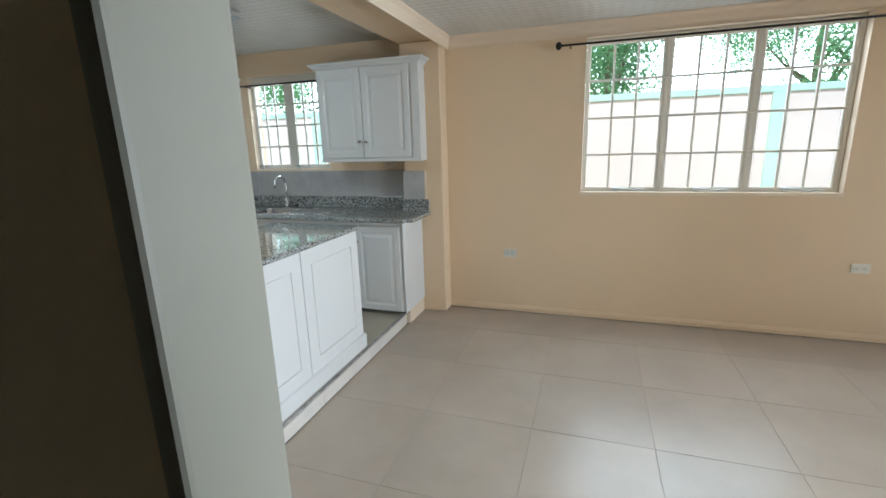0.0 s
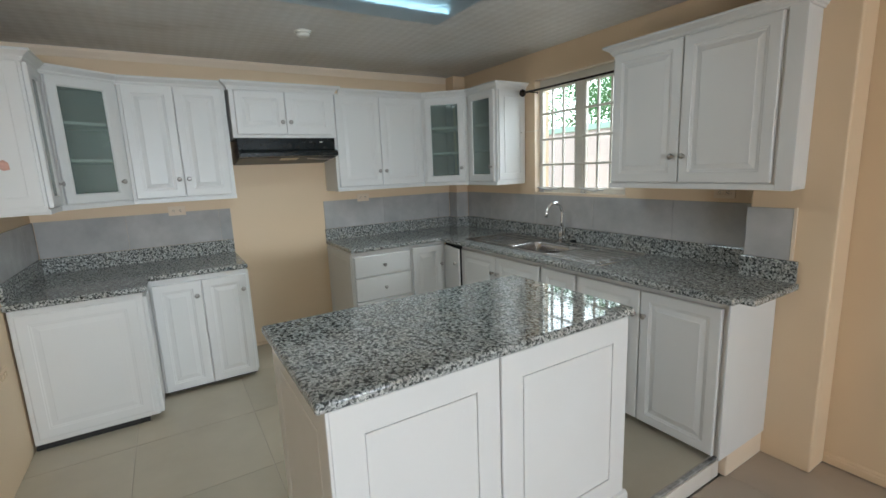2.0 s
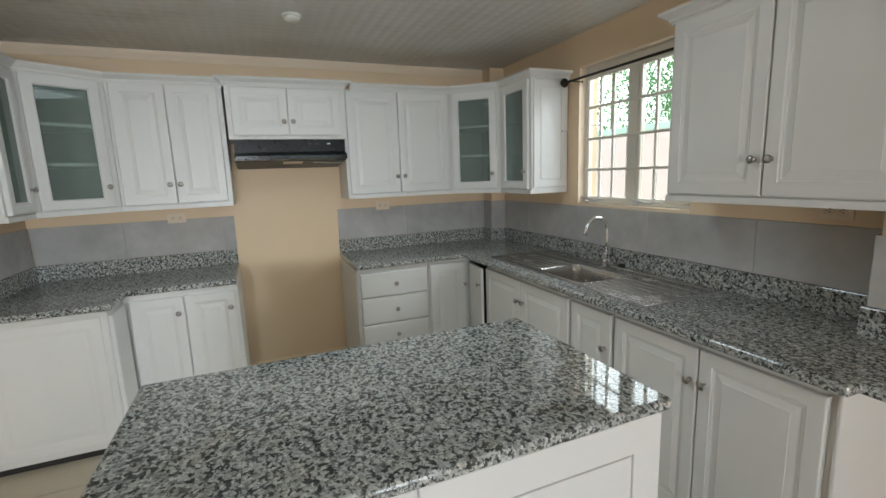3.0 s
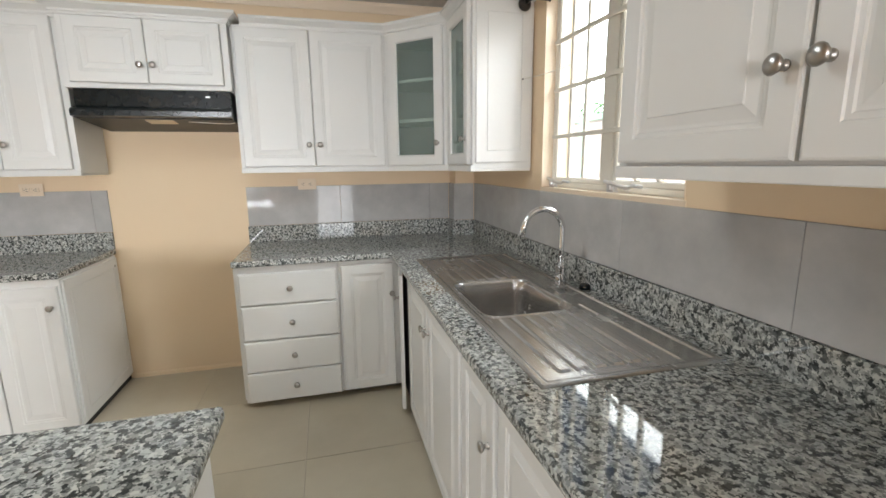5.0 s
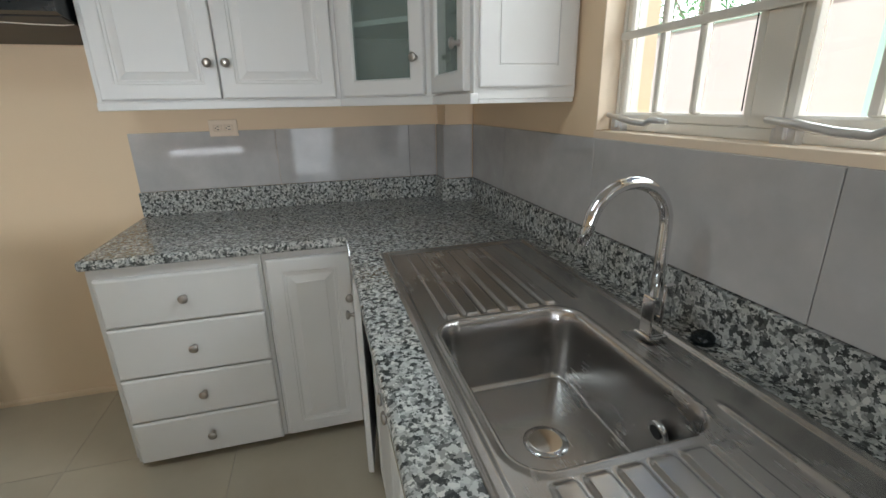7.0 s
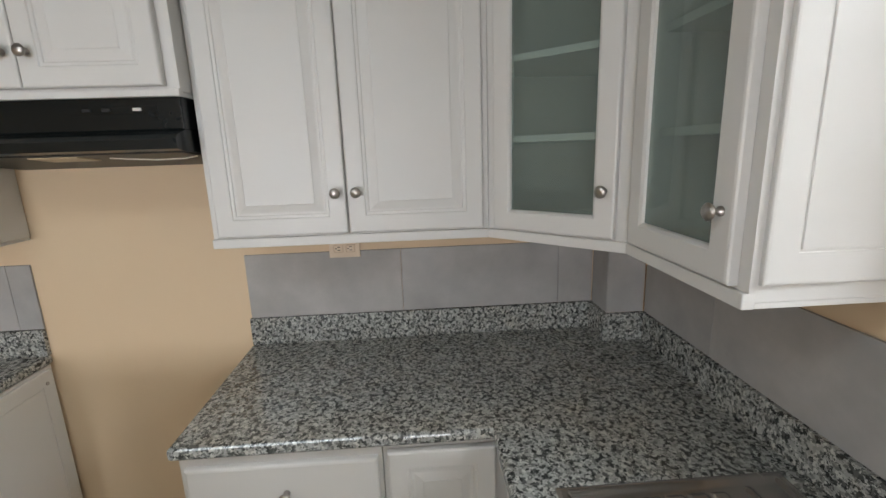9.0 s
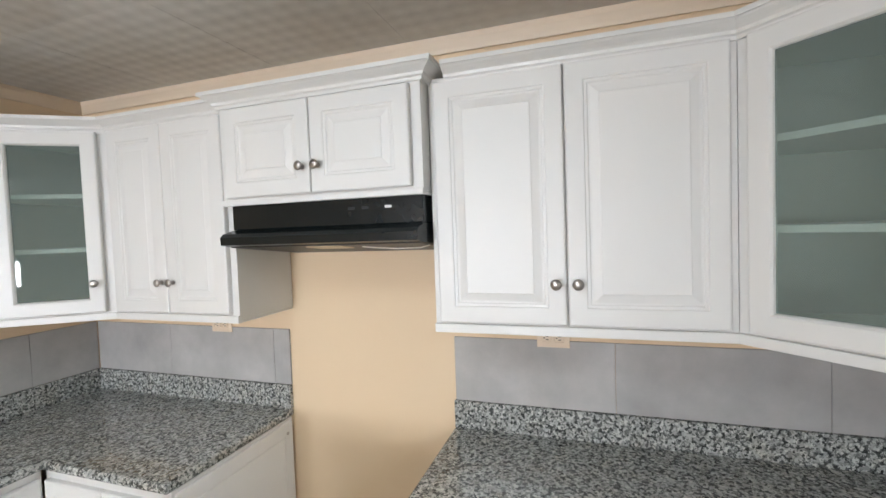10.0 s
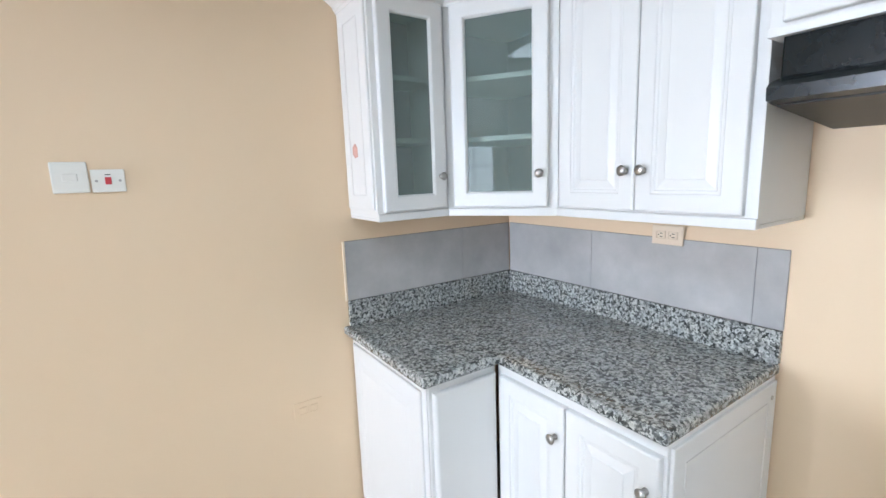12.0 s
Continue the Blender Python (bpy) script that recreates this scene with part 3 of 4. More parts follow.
# south and south-west
c = upper("white glass-door wall cabinet with a torn sticker on its side", pose(-3.438, 1.054, UB, 0, 0, 180), 0.307, 0.25, [(0.022, 0.292, "r")], style="glazed")
side_panel(c, -0.0005, 0.012, 0.24, 0.03, UT - UB - 0.02, -1)
part("sticker", prism([(0.0, 0.0), (0.025, -0.005), (0.046, 0.010), (0.044, 0.038), (0.020, 0.050), (0.002, 0.033)], 0, 0.0006), STICKER, c, "torn red and white sticker", Matrix.Translation((-0.0115, 0.115, 0.225)) @ Matrix(((0, 0, -1, 0), (1, 0, 0, 0), (0, 1, 0, 0), (0, 0, 0, 1))))
A, B = Vector((-3.747, 1.054)), Vector((-3.987, 1.400))
W = (B - A).length
TURN_SW = math.degrees(math.atan2(B.y - A.y, B.x - A.x))


def to_local(origin, turn, points):
    inv = Matrix.Rotation(radians(-turn), 2)
    return [tuple(inv @ (Vector(p) - origin)) for p in points]


upper("white diagonal corner cabinet with a grey glass door", pose(A.x, A.y, UB, 0, 0, TURN_SW), W, 0.3, [(0.03, W - 0.03, "r")], style="glazed",
      poly=[(0, 0), (W, 0)] + to_local(A, TURN_SW, [(XW + 0.003, 1.400), (XW + 0.003, YS + 0.003), (-3.747, YS + 0.003)]))
upper("white two-door wall cabinet with raised panels", pose(-3.987, 1.402, UB, 0, 0, 90), 0.633, 0.31, [(0.02, 0.312, "r"), (0.312, 0.608, "l")])
# over the cooker gap
upper("low white two-door cabinet above the cooker hood", pose(-3.925, 2.052, 1.822, 0, 0, 90), 0.757, 0.372, [(0.03, 0.378, "r"), (0.378, 0.727, "l")], h=UT - 1.822, rail=0.012)
# north-west
upper("white two-door wall cabinet with raised panels", pose(-3.985, 2.812, UB, 0, 0, 90), 0.828, 0.312, [(0.02, 0.4055, "r"), (0.4065, 0.812, "l")])
A, B = Vector((-3.985, 3.641)), Vector((-3.694, 3.945))
W2 = (B - A).length
TURN_NW = math.degrees(math.atan2(B.y - A.y, B.x - A.x))
upper("white diagonal corner cabinet with a grey glass door", pose(A.x, A.y, UB, 0, 0, TURN_NW), W2, 0.3, [(0.03, W2 - 0.03, "r")], style="glazed",
      poly=[(0, 0), (W2, 0)] + to_local(A, TURN_NW, [(-3.694, YN - 0.003), (-4.155, YN - 0.003), (-4.155, 4.105), (XW + 0.003, 4.105), (XW + 0.003, 3.641)]))
c = upper("white wall cabinet with a grey glass door beside the sink window", pose(-3.693, 3.945, UB), 0.407, 0.30, [(0.03, 0.385, "r")], style="glazed")
side_panel(c, 0.4075, 0.014, 0.292, 0.03, UT - UB - 0.02, 1)
c = upper("wide white two-door wall cabinet with raised panels", pose(-2.172, 3.944, UB), 0.952, 0.30, [(0.02, 0.432, "r"), (0.436, 0.872, "l")], board=0.132, knob_up=0.138)
for ob in c.children:
    if ob.name.startswith("carcass"):
        ob.data = mesh_of("carcass", prism([(0, 0), (0.952, 0), (0.952, 0.134), (0.73, 0.134), (0.73, 0.30), (0, 0.30)], 0, UT - UB, 0.002), WHITE)
part("corner_post", box(0.885, 0.9545, -0.0135, 0.02, -0.0135, UT - UB, 0.004), WHITE, c)

CROWN = [(0.0, UT - 0.018), (0.008, UT - 0.018), (0.010, UT - 0.009), (0.016, UT - 0.005), (0.018, UT + 0.003), (0.025, UT + 0.009), (0.040, UT + 0.019), (0.044, UT + 0.023), (0.049, UT + 0.024), (0.049, UT + 0.037), (0.0, UT + 0.037)]
for path, label in (([(-3.4375, YS + 0.002), (-3.4375, 1.0545), (-3.747, 1.0545), (-3.9865, 1.400), (-3.9865, 2.046)], "white crown moulding along the corner cabinets"),
                    ([(-4.20, 2.0515), (-3.9245, 2.0515), (-3.9245, 2.8095), (-4.20, 2.8095)], "white crown moulding on the hood cabinet"),
                    ([(-3.9845, 2.868), (-3.9845, 3.641), (-3.694, 3.9445), (-3.2855, 3.9445), (-3.2855, YN - 0.003)], "white crown moulding along the corner cabinets"),
                    ([(-2.1725, YN - 0.003), (-2.1725, 3.9435), (-1.2195, 3.9435), (-1.2195, 4.077)], "white crown moulding on the wide wall cabinet")):
    solid("crown_moulding", sweep(path, CROWN), WHITE, label, "moulding")


def base(label, at, w, d, z1=0.90, group="base cabinets"):
    """A base cabinet on a recessed plinth; at is its lower left front corner on the floor."""
    cab = thing("base_cabinet", label, "cabinet", at, group)
    part("carcass", box(0, w, 0, d, 0.036, z1 - KF, 0.002), WHITE, cab)
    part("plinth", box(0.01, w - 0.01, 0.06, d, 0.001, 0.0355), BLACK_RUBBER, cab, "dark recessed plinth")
    return cab


FX, FY, FS = -3.690, 3.655, 1.395      # fronts of the west, north and south base cabinets
TOPZ, LOW = 0.868 - KF, 0.040
# west, north of the cooker gap
c = base("white base cabinet with four drawers", pose(FX, 2.775, KF, 0, 0, 90), 0.525, 0.60)
for z0, z1 in ((0.040, 0.212), (0.215, 0.392), (0.395, 0.590), (0.593, 0.768)):
    d = part("drawer", rings_panel(0.497, z1 - z0 - 0.003, FLAT), WHITE, c, at=pose(0.016, -0.001, z0))
    knob(d, 0.255, (z1 - z0) / 2, -0.020)
side_panel(c, -0.0005, 0.012, 0.59, 0.05, 0.79, -1)
c = base("narrow white base cabinet with one raised-panel door", pose(FX, 3.302, KF, 0, 0, 90), 0.35, 0.60)
door(c, 0.012, LOW + 0.008, 0.288, TOPZ - LOW, "raised", (0.275, 0.56))
# north run
c = base("white corner base cabinet with its door slightly ajar", pose(-3.684, FY, KF), 0.268, 0.58)
door(c, 0.010, LOW, 0.288, TOPZ - LOW, "flat", (0.262, 0.61), swing=-9.0)
# black sheet on the solid carcass stands in for the shaded inside
part("interior", box(0.008, 0.2675, -0.0035, 0.002, LOW, TOPZ + 0.03), BLACK_RUBBER, c, "black sheet standing in for the shade behind the open door")
c = base("white two-door base cabinet under the sink", pose(-3.414, FY, KF), 0.940, 0.58, 0.74)
part("face_rail", box(0, 0.940, 0.0, 0.018, 0.642, 0.802, 0.001), WHITE, c)
door(c, 0.012, LOW, 0.455, TOPZ - LOW, "raised", (0.425, 0.60))
door(c, 0.472, LOW, 0.455, TOPZ - LOW, "raised", (0.030, 0.60))
c = base("narrow white base cabinet with one door", pose(-2.472, FY, KF), 0.306, 0.58)
door(c, 0.012, LOW, 0.282, TOPZ - LOW, "raised", (0.25, 0.56))
c = base("white two-door base cabinet at the end of the counter", pose(-2.164, FY, KF), 0.862, 0.42)
door(c, 0.012, LOW, 0.419, TOPZ - LOW, "raised", (0.392, 0.60))
door(c, 0.437, LOW, 0.405, TOPZ - LOW, "raised", (0.028, 0.60))
part("end_panel", box(0.863, 0.875, -0.016, 0.422, 0.030, 0.80, 0.004), WHITE, c)
# west, south of the cooker gap
c = base("white two-door base cabinet beside the cooker gap", pose(FX, 1.418, KF, 0, 0, 90), 0.586, 0.60)
door(c, 0.012, LOW, 0.280, TOPZ - LOW, "raised", (0.250, 0.63))
door(c, 0.298, LOW, 0.280, TOPZ - LOW, "raised", (0.250, 0.63))
part("filler_strip", box(-0.0215, -0.0005, 0.006, 0.024, 0.036, 0.802, 0.001, 1), WHITE, c)
side_panel(c, 0.5865, 0.012, 0.59, 0.05, 0.79, 1)
part("screw", tube([(0.595, 0.555, 0.745), (0.599, 0.555, 0.745)], 0.007, 10), NICKEL, c, "small metal screw")
# south return
c = base("narrow white base cabinet with a plain end panel", pose(-3.41, FS, KF, 0, 0, 180), 0.272, 0.585)
door(c, 0.012, LOW, 0.250, TOPZ - LOW, "flat")
part("end_panel", box(-0.006, -0.0005, 0.004, 0.58, 0.040, 0.798, 0.002), WHITE, c)
side_panel(c, -0.0065, 0.03, 0.56, 0.07, 0.77, -1, "raised")

cord = thing("string", "thin pale string tied from a cabinet nail to the window", "string", pose(-3.2755, 4.186, 1.803))
part("nail", tube([(-0.008, 0, 0), (0.010, 0, 0.001), (0.011, 0, 0.001), (0.012, 0, 0.001)], [0.0015, 0.0015, 0.004, 0.004], 8), BRONZE, cord, "dark nail")
part("cord", tube([(0.008, 0.0, 0.001), (0.09, 0.046, 0.005), (0.20, 0.107, 0.019), (0.49, 0.106, 0.034)], 0.0013, 6), PLASTIC, cord)

# ---- worktops ----
def cut(x, y):
    west = x < -3.655 and y > 2.765
    north = y > 3.592 and x < -1.20
    return not (west or north) or (-3.42 < x < -2.05 and 3.71 < y < 4.165) or (x > -1.442 and y > 4.075) or (x < -4.155 and y > 4.105)


bm = slab([XW + 0.002, -4.155, -3.655, -3.42, -2.05, -1.442, -1.26, -1.20], [2.765, 3.592, 3.65, 3.71, 4.075, 4.105, 4.165, YN - 0.002], lambda x, y: cut(x, y) or (x > -1.26 and y < 3.65), 0.034, 0.010)
shift(bm, 0, 0, TOP - 0.034)
solid("worktop", bm, GRANITE, "polished speckled grey granite worktop with the sink cut into it", "worktop")
bm = slab([XW + 0.002, -3.667, -3.372], [YS + 0.002, 1.428, 2.012], lambda x, y: x > -3.667 and y > 1.428, 0.034, 0.010)
shift(bm, 0, 0, TOP - 0.034)
solid("worktop", bm, GRANITE, "polished speckled grey granite corner worktop", "worktop")


def upstand(path, label):
    return solid("upstand", sweep(path, [(0.002, TOP), (0.02, TOP), (0.02, 1.036), (0.018, 1.040), (0.002, 1.040)]), GRANITE, label, "upstand")


upstand([(XW, 2.768), (XW, 4.105), (-4.155, 4.105), (-4.155, YN), (-1.445, YN)], "granite upstand behind the sink counter")
upstand([(-1.442, YN - 0.024), (-1.442, 4.078), (-1.215, 4.078)], "granite upstand round the pilaster")
upstand([(-3.40, YS), (XW, YS), (XW, 2.010)], "granite upstand in the corner")

# ---- island ----
isl = thing("island", "white panelled kitchen island", "kitchen island", pose(-2.03, 1.85, KF))
part("carcass", box(0, 0.645, 0.008, 1.185, 0.002, 0.857, 0.003), WHITE, isl)
for y0, y1 in ((0.008, 0.553), (0.559, 1.187)):
    w, h = y1 - y0, 0.755
    bm = rings_panel(w, h, [(0, 0.0), (0, 0.012), (0.003, 0.015), (0.088, 0.015), (0.0885, 0.009), (0.0935, 0.009), (0.094, 0.0145), (0.10, 0.0145)])
    part("front_panel", bm, WHITE, isl, at=pose(0.6455, y0, 0.100, 0, 0, 90))
part("side_panel", rings_panel(0.661, 0.845, [(o * 1.7, t * 0.4) for o, t in GROOVED]), WHITE, isl, at=pose(-0.0005, 0.0075, 0.010))
part("base_moulding", sweep([(0.0, -0.0025), (0.661, -0.0025), (0.661, 1.199)], [(0, 0.003), (0.014, 0.003), (0.014, 0.088), (0.010, 0.098), (0.0, 0.104)]), WHITE, isl)
part("base_end", box(0.56, 0.661, 1.186, 1.199, 0.003, 0.10, 0.003), WHITE, isl)
part("worktop", shift(slab([-0.032, 0.672], [-0.025, 1.210], lambda x, y: False, 0.032, 0.011), 0, 0, 0.858), GRANITE, isl, "polished speckled granite top")

# ---- sink and tap ----
def smooth(a, b, x):
    t = min(max((x - a) / (b - a), 0.0), 1.0)
    return t * t * (3 - 2 * t)


GROOVES = (0.070, 0.116, 0.163, 0.211, 0.260, 0.308, 0.350)      # drainer grooves, across the sink


def sink_height(u, v, lu, lv):
    edge = min(u, lu - u, v, lv - v)
    z = 0.0045 * smooth(0.0, 0.008, edge) - 0.0055 * smooth(0.018, 0.030, edge)

    def rounded(u0, u1, v0, v1, r):
        du, dv = abs(u - (u0 + u1) / 2) - (u1 - u0) / 2 + r, abs(v - (v0 + v1) / 2) - (v1 - v0) / 2 + r
        return math.hypot(max(du, 0), max(dv, 0)) + min(max(du, dv), 0) - r

    d = rounded(0.516, 0.938, 0.048, 0.362, 0.055)
    z += 0.0025 * smooth(0.016, 0.006, d) - 0.012 * smooth(0.004, -0.006, d) - 0.150 * smooth(-0.002, -0.030, d)
    for u0, u1 in ((0.042, 0.500), (0.955, 1.345)):
        for v0, v1 in zip(GROOVES, GROOVES[1:]):
            if v0 < v < v1:
                z += 0.0048 * smooth(-0.0025, -0.0085, rounded(u0, u1, v0, v1, 0.012))
    ridge = math.exp(-((v - 0.399) / 0.006) ** 2)
    z += 0.0040 * ridge * (smooth(0.88, 0.91, u) * smooth(1.37, 1.35, u) + smooth(0.50, 0.47, u) * smooth(0.03, 0.05, u))
    return z


LU, LV, NU, NV = 1.402, 0.497, 280, 248
bm = bmesh.new()
grid = [[bm.verts.new((LU * i / NU, LV * j / NV, sink_height(LU * i / NU, LV * j / NV, LU, LV))) for j in range(NV + 1)] for i in range(NU + 1)]
for i in range(NU):
    for j in range(NV):
        bm.faces.new((grid[i][j], grid[i + 1][j], grid[i + 1][j + 1], grid[i][j + 1])).smooth = True
sink = thing("sink", "stainless steel sink with a bowl between two ribbed drainers", "sink", pose(-3.437, 3.687, TOP + 0.001))
part("basin", bm, STEEL, sink)
bm = tube([(0.85, 0.338, -0.070), (0.85, 0.330, -0.072)], 0.019, 18)
part("overflow", bm, CHROME, sink, "chrome overflow ring")
part("overflow_hole", tube([(0.85, 0.331, -0.0718), (0.85, 0.328, -0.0722)], 0.012, 14), BLACK_RUBBER, sink)
bm = tube([(0.73, 0.20, -0.166), (0.73, 0.20, -0.159), (0.73, 0.20, -0.157)], [0.042, 0.042, 0.030], 24)
part("drain", bm, CHROME, sink, "chrome drain")

tap = thing("tap", "chrome gooseneck kitchen tap behind the bowl", "tap", pose(-2.745, 4.125, TOP + 0.005))
part("body", box(-0.022, 0.022, -0.022, 0.022, 0.0, 0.006, 0.002), CHROME, tap)
part("column", box(-0.016, 0.016, -0.016, 0.016, 0.006, 0.085, 0.003), CHROME, tap)
part("lever", box(0.012, 0.034, -0.010, 0.010, 0.035, 0.055, 0.002, 2, box(0.026, 0.034, -0.010, 0.010, 0.05, 0.12, 0.002)), CHROME, tap)
arc = [(0, 0, 0.085), (0, 0, 0.16), (0, 0, 0.225)] + [(0, -0.080 + 0.080 * math.cos(a), 0.225 + 0.080 * math.sin(a)) for a in (math.pi * k / 14 * 0.93 for k in range(1, 15))]
part("neck", tube(arc + [(0, -0.168, 0.205)], 0.0115, 16), CHROME, tap)
solid("tap_hole_plug", tube([(-2.70, 4.206, TOP - 0.002), (-2.70, 4.206, TOP + 0.014), (-2.70, 4.206, TOP + 0.020)], [0.021, 0.021, 0.015], 16), BLACK, "small black plug set in the granite behind the sink", "plug")

# ---- cooker hood ----
hood = thing("cooker_hood", "black slimline cooker hood under a low cabinet", "cooker hood", pose(XW, 2.075, 0))
part("body", shift(prism([(0.0, 0), (0.36, 0), (0.36, 0.725), (0.0, 0.725)], 1.725, 1.8205, 0.004), 0.003), BLACK, hood)
def under(x0, x1, y0, y1, low=0.0):
    """A flat plate on the canopy's sloping underside."""
    plate = box(x0, x1, y0, y1, 1.6245 - low, 1.6295 - low, 0.002)
    for v in plate.verts:
        v.co.z += (v.co.x - 0.003) * 0.1034
    return plate


bm = bmesh.new()
prof = [(0.003, 1.628), (0.39, 1.668), (0.422, 1.674), (0.424, 1.700), (0.41, 1.712), (0.365, 1.7245), (0.003, 1.7245)]
ends = [[bm.verts.new((x, y, z)) for x, z in prof] for y in (-0.002, 0.727)]
for k in range(len(prof)):
    m = (k + 1) % len(prof)
    bm.faces.new((ends[0][k], ends[0][m], ends[1][m], ends[1][k]))
bm.faces.new(ends[0])
bm.faces.new(ends[1][::-1])
bmesh.ops.recalc_face_normals(bm, faces=bm.faces[:])
part("canopy", bm, BLACK, hood)
part("filter", under(0.012, 0.384, 0.004, 0.721), GREASE, hood, "greasy metal filter")
part("lamp_lens", under(0.27, 0.365, 0.30, 0.43, 0.004), LENS, hood, "yellowed lamp lens")
part("control_strip", box(0.3635, 0.366, 0.43, 0.66, 1.77, 1.79, 0.001), BLACK, hood, "control strip with small switches")
for y in (0.47, 0.52, 0.60):
    part("switch", box(0.366, 0.371, y, y + 0.022, 1.776, 1.784, 0.001), GREASE if y < 0.6 else ALU, hood)
part("wire", tube([(0.34, 0.50, 1.655), (0.35, 0.56, 1.651), (0.35, 0.63, 1.647), (0.33, 0.70, 1.648), (0.31, 0.723, 1.654)], 0.002, 8), PLASTIC, hood, "thin pale loose wire")

# ---- electrical fittings ----
def outlet(at, label, w=0.115, h=0.070):
    """A horizontal double socket; its back lies in the plane y = 0, front towards -y."""
    root = thing("outlet", label, "power outlet", at, "power outlets")
    part("plate", shift(box(-w / 2, w / 2, -0.006, 0, -h / 2, h / 2, 0.003)), PLASTIC, root)
    for x in (-0.022, 0.022):
        s = part("socket", box(x - 0.017, x + 0.017, -0.008, -0.0055, -0.014, 0.014, 0.004), PLASTIC, root)
        for dz in (-0.006, 0.006):
            part("slot", box(x - 0.004, x + 0.006, -0.0088, -0.0078, dz - 0.0012, dz + 0.0012), BLACK_RUBBER, s)
        part("slot", box(x - 0.011, x - 0.007, -0.0088, -0.0078, -0.002, 0.002), BLACK_RUBBER, s)
    return root


outlet(pose(-0.525, YN - 0.001, 0.545), "off-white power outlet low on the peach wall")
outlet(pose(2.00, YN - 0.001, 0.555), "off-white power outlet low on the peach wall")
outlet(pose(-1.65, YN - 0.001, 1.345), "cream power outlet above the wall tiles")
outlet(pose(XW + 0.011, 3.145, 1.300, 0, 0, 90), "cream double power outlet above the wall tiles")
outlet(pose(XW + 0.011, 1.645, 1.300, 0, 0, 90), "cream double power outlet above the wall tiles")
outlet(pose(-3.20, YS + 0.001, 0.63, 0, 0, 180), "power outlet painted over in peach")
for ch in [o for o in bpy.data.objects if o.type == "MESH" and o.parent and o.name.split(".")[0] in ("plate", "socket", "slot")]:
    owner = (ch.parent.parent or ch.parent).get("label", "")
    if owner == "power outlet painted over in peach":
        ch.data.materials[0] = WALL
    elif owner.startswith("cream") and "low on" not in owner and not ch.name.startswith("slot"):
        ch.data.materials[0] = TRIM

sw = thing("light_switch", "white square light switch with a wide rocker", "light switch", pose(-2.578, YS + 0.001, 1.57, 0, 0, 180))
part("plate", box(-0.043, 0.043, -0.010, 0, -0.045, 0.045, 0.004), PLASTIC, sw)
part("rocker", box(-0.018, 0.018, -0.014, -0.009, -0.011, 0.011, 0.002), PLASTIC, sw)
sw = thing("cooker_switch", "white cooker switch with a small red rocker", "switch", pose(-2.668, YS + 0.001, 1.558, 0, 0, 180))
part("plate", box(-0.042, 0.042, -0.009, 0, -0.034, 0.034, 0.003), PLASTIC, sw)
part("rocker", box(-0.008, 0.008, -0.013, -0.0085, -0.011, 0.011, 0.002), RED, sw, "red rocker")
part("marking", box(-0.007, 0.007, -0.0096, -0.0088, 0.017, 0.0195), BLACK_RUBBER, sw)
for x in (-0.029, 0.029):
    part("screw", tube([(x, -0.008, 0), (x, -0.0105, 0)], 0.004, 10), NICKEL, sw)

det = thing("smoke_detector", "small round white smoke detector on the ceiling", "smoke detector", pose(-3.34, 2.45, KC))
part("base", tube([(0, 0, -0.0005), (0, 0, -0.010), (0, 0, -0.012)], [0.052, 0.052, 0.046], 24), PLASTIC, det)
part("cover", tube([(0, 0, -0.012), (0, 0, -0.026), (0, 0, -0.034), (0, 0, -0.036)], [0.044, 0.041, 0.030, 0.012], 24), PLASTIC, det)

lamp = thing("ceiling_light", "flat fluorescent ceiling light with one lit tube", "ceiling light", pose(-2.745, 1.86, KC))
part("tray", box(0.0, 0.595, 0.0, 1.215, -0.014, -0.001, 0.002), ALU, lamp)
part("rim", shift(rings_panel(0.60, 1.22, [(0, -0.002), (0, 0.0), (0.02, 0.0), (0.02, -0.002)], False)), ALU, lamp, at=pose(-0.0025, 1.2175, -0.045, 90, 0, 0))
part("tube_lamp", tube([(0.17, 0.03, -0.028), (0.17, 0.60, -0.028), (0.17, 1.185, -0.028)], 0.013, 12), TUBE, lamp, "lit cool white tube")
part("tube_lamp", tube([(0.42, 0.03, -0.028), (0.42, 0.60, -0.028), (0.42, 1.185, -0.028)], 0.013, 12), PLASTIC, lamp, "unlit tube")
dif = part("diffuser", box(0.004, 0.591, 0.004, 1.211, -0.052, -0.048, 0.001), DIFFUSER, lamp, "clear prismatic diffuser")
dif.visible_shadow = False
tl = new("tube_light", bpy.data.lights.new("tube_light", "AREA"))
tl.data.shape, tl.data.size, tl.data.size_y, tl.data.energy, tl.data.color = "RECTANGLE", 0.46, 1.1, 11.0, (0.90, 0.97, 1.0)
tl.matrix_world = look((-2.46, 2.47, KC - 0.056), (-2.46, 2.4701, 0))

# ---- outside ----
solid("ground", shift(slab([-600, -8, 8, 600], [-600, 0, 14, 600], lambda x, y: False, 0.1), 0, 0, -0.31), EARTH, "dry bare ground outside", "ground", "structure")
haze = bmesh.new()
haze.faces.new([haze.verts.new(p) for p in ((-160, 75, -2), (160, 75, -2), (160, 75, 70), (-160, 75, 70))])
solid("backdrop", haze, glowing("bright_hazy_sky", (0.94, 0.975, 1.0), 6.5), "bright hazy white sky in the distance", "sky", "structure")
gw = thing("garden_wall", "pale pink boundary wall with mint green coping and pillars", "wall")
part("wall", box(-14, 14, 7.0, 7.15, -0.25, 2.00), GARDEN_WALL, gw)
part("coping", box(-14, 14, 6.975, 7.175, 2.001, 2.085, 0.01), MINT, gw, "mint green coping")
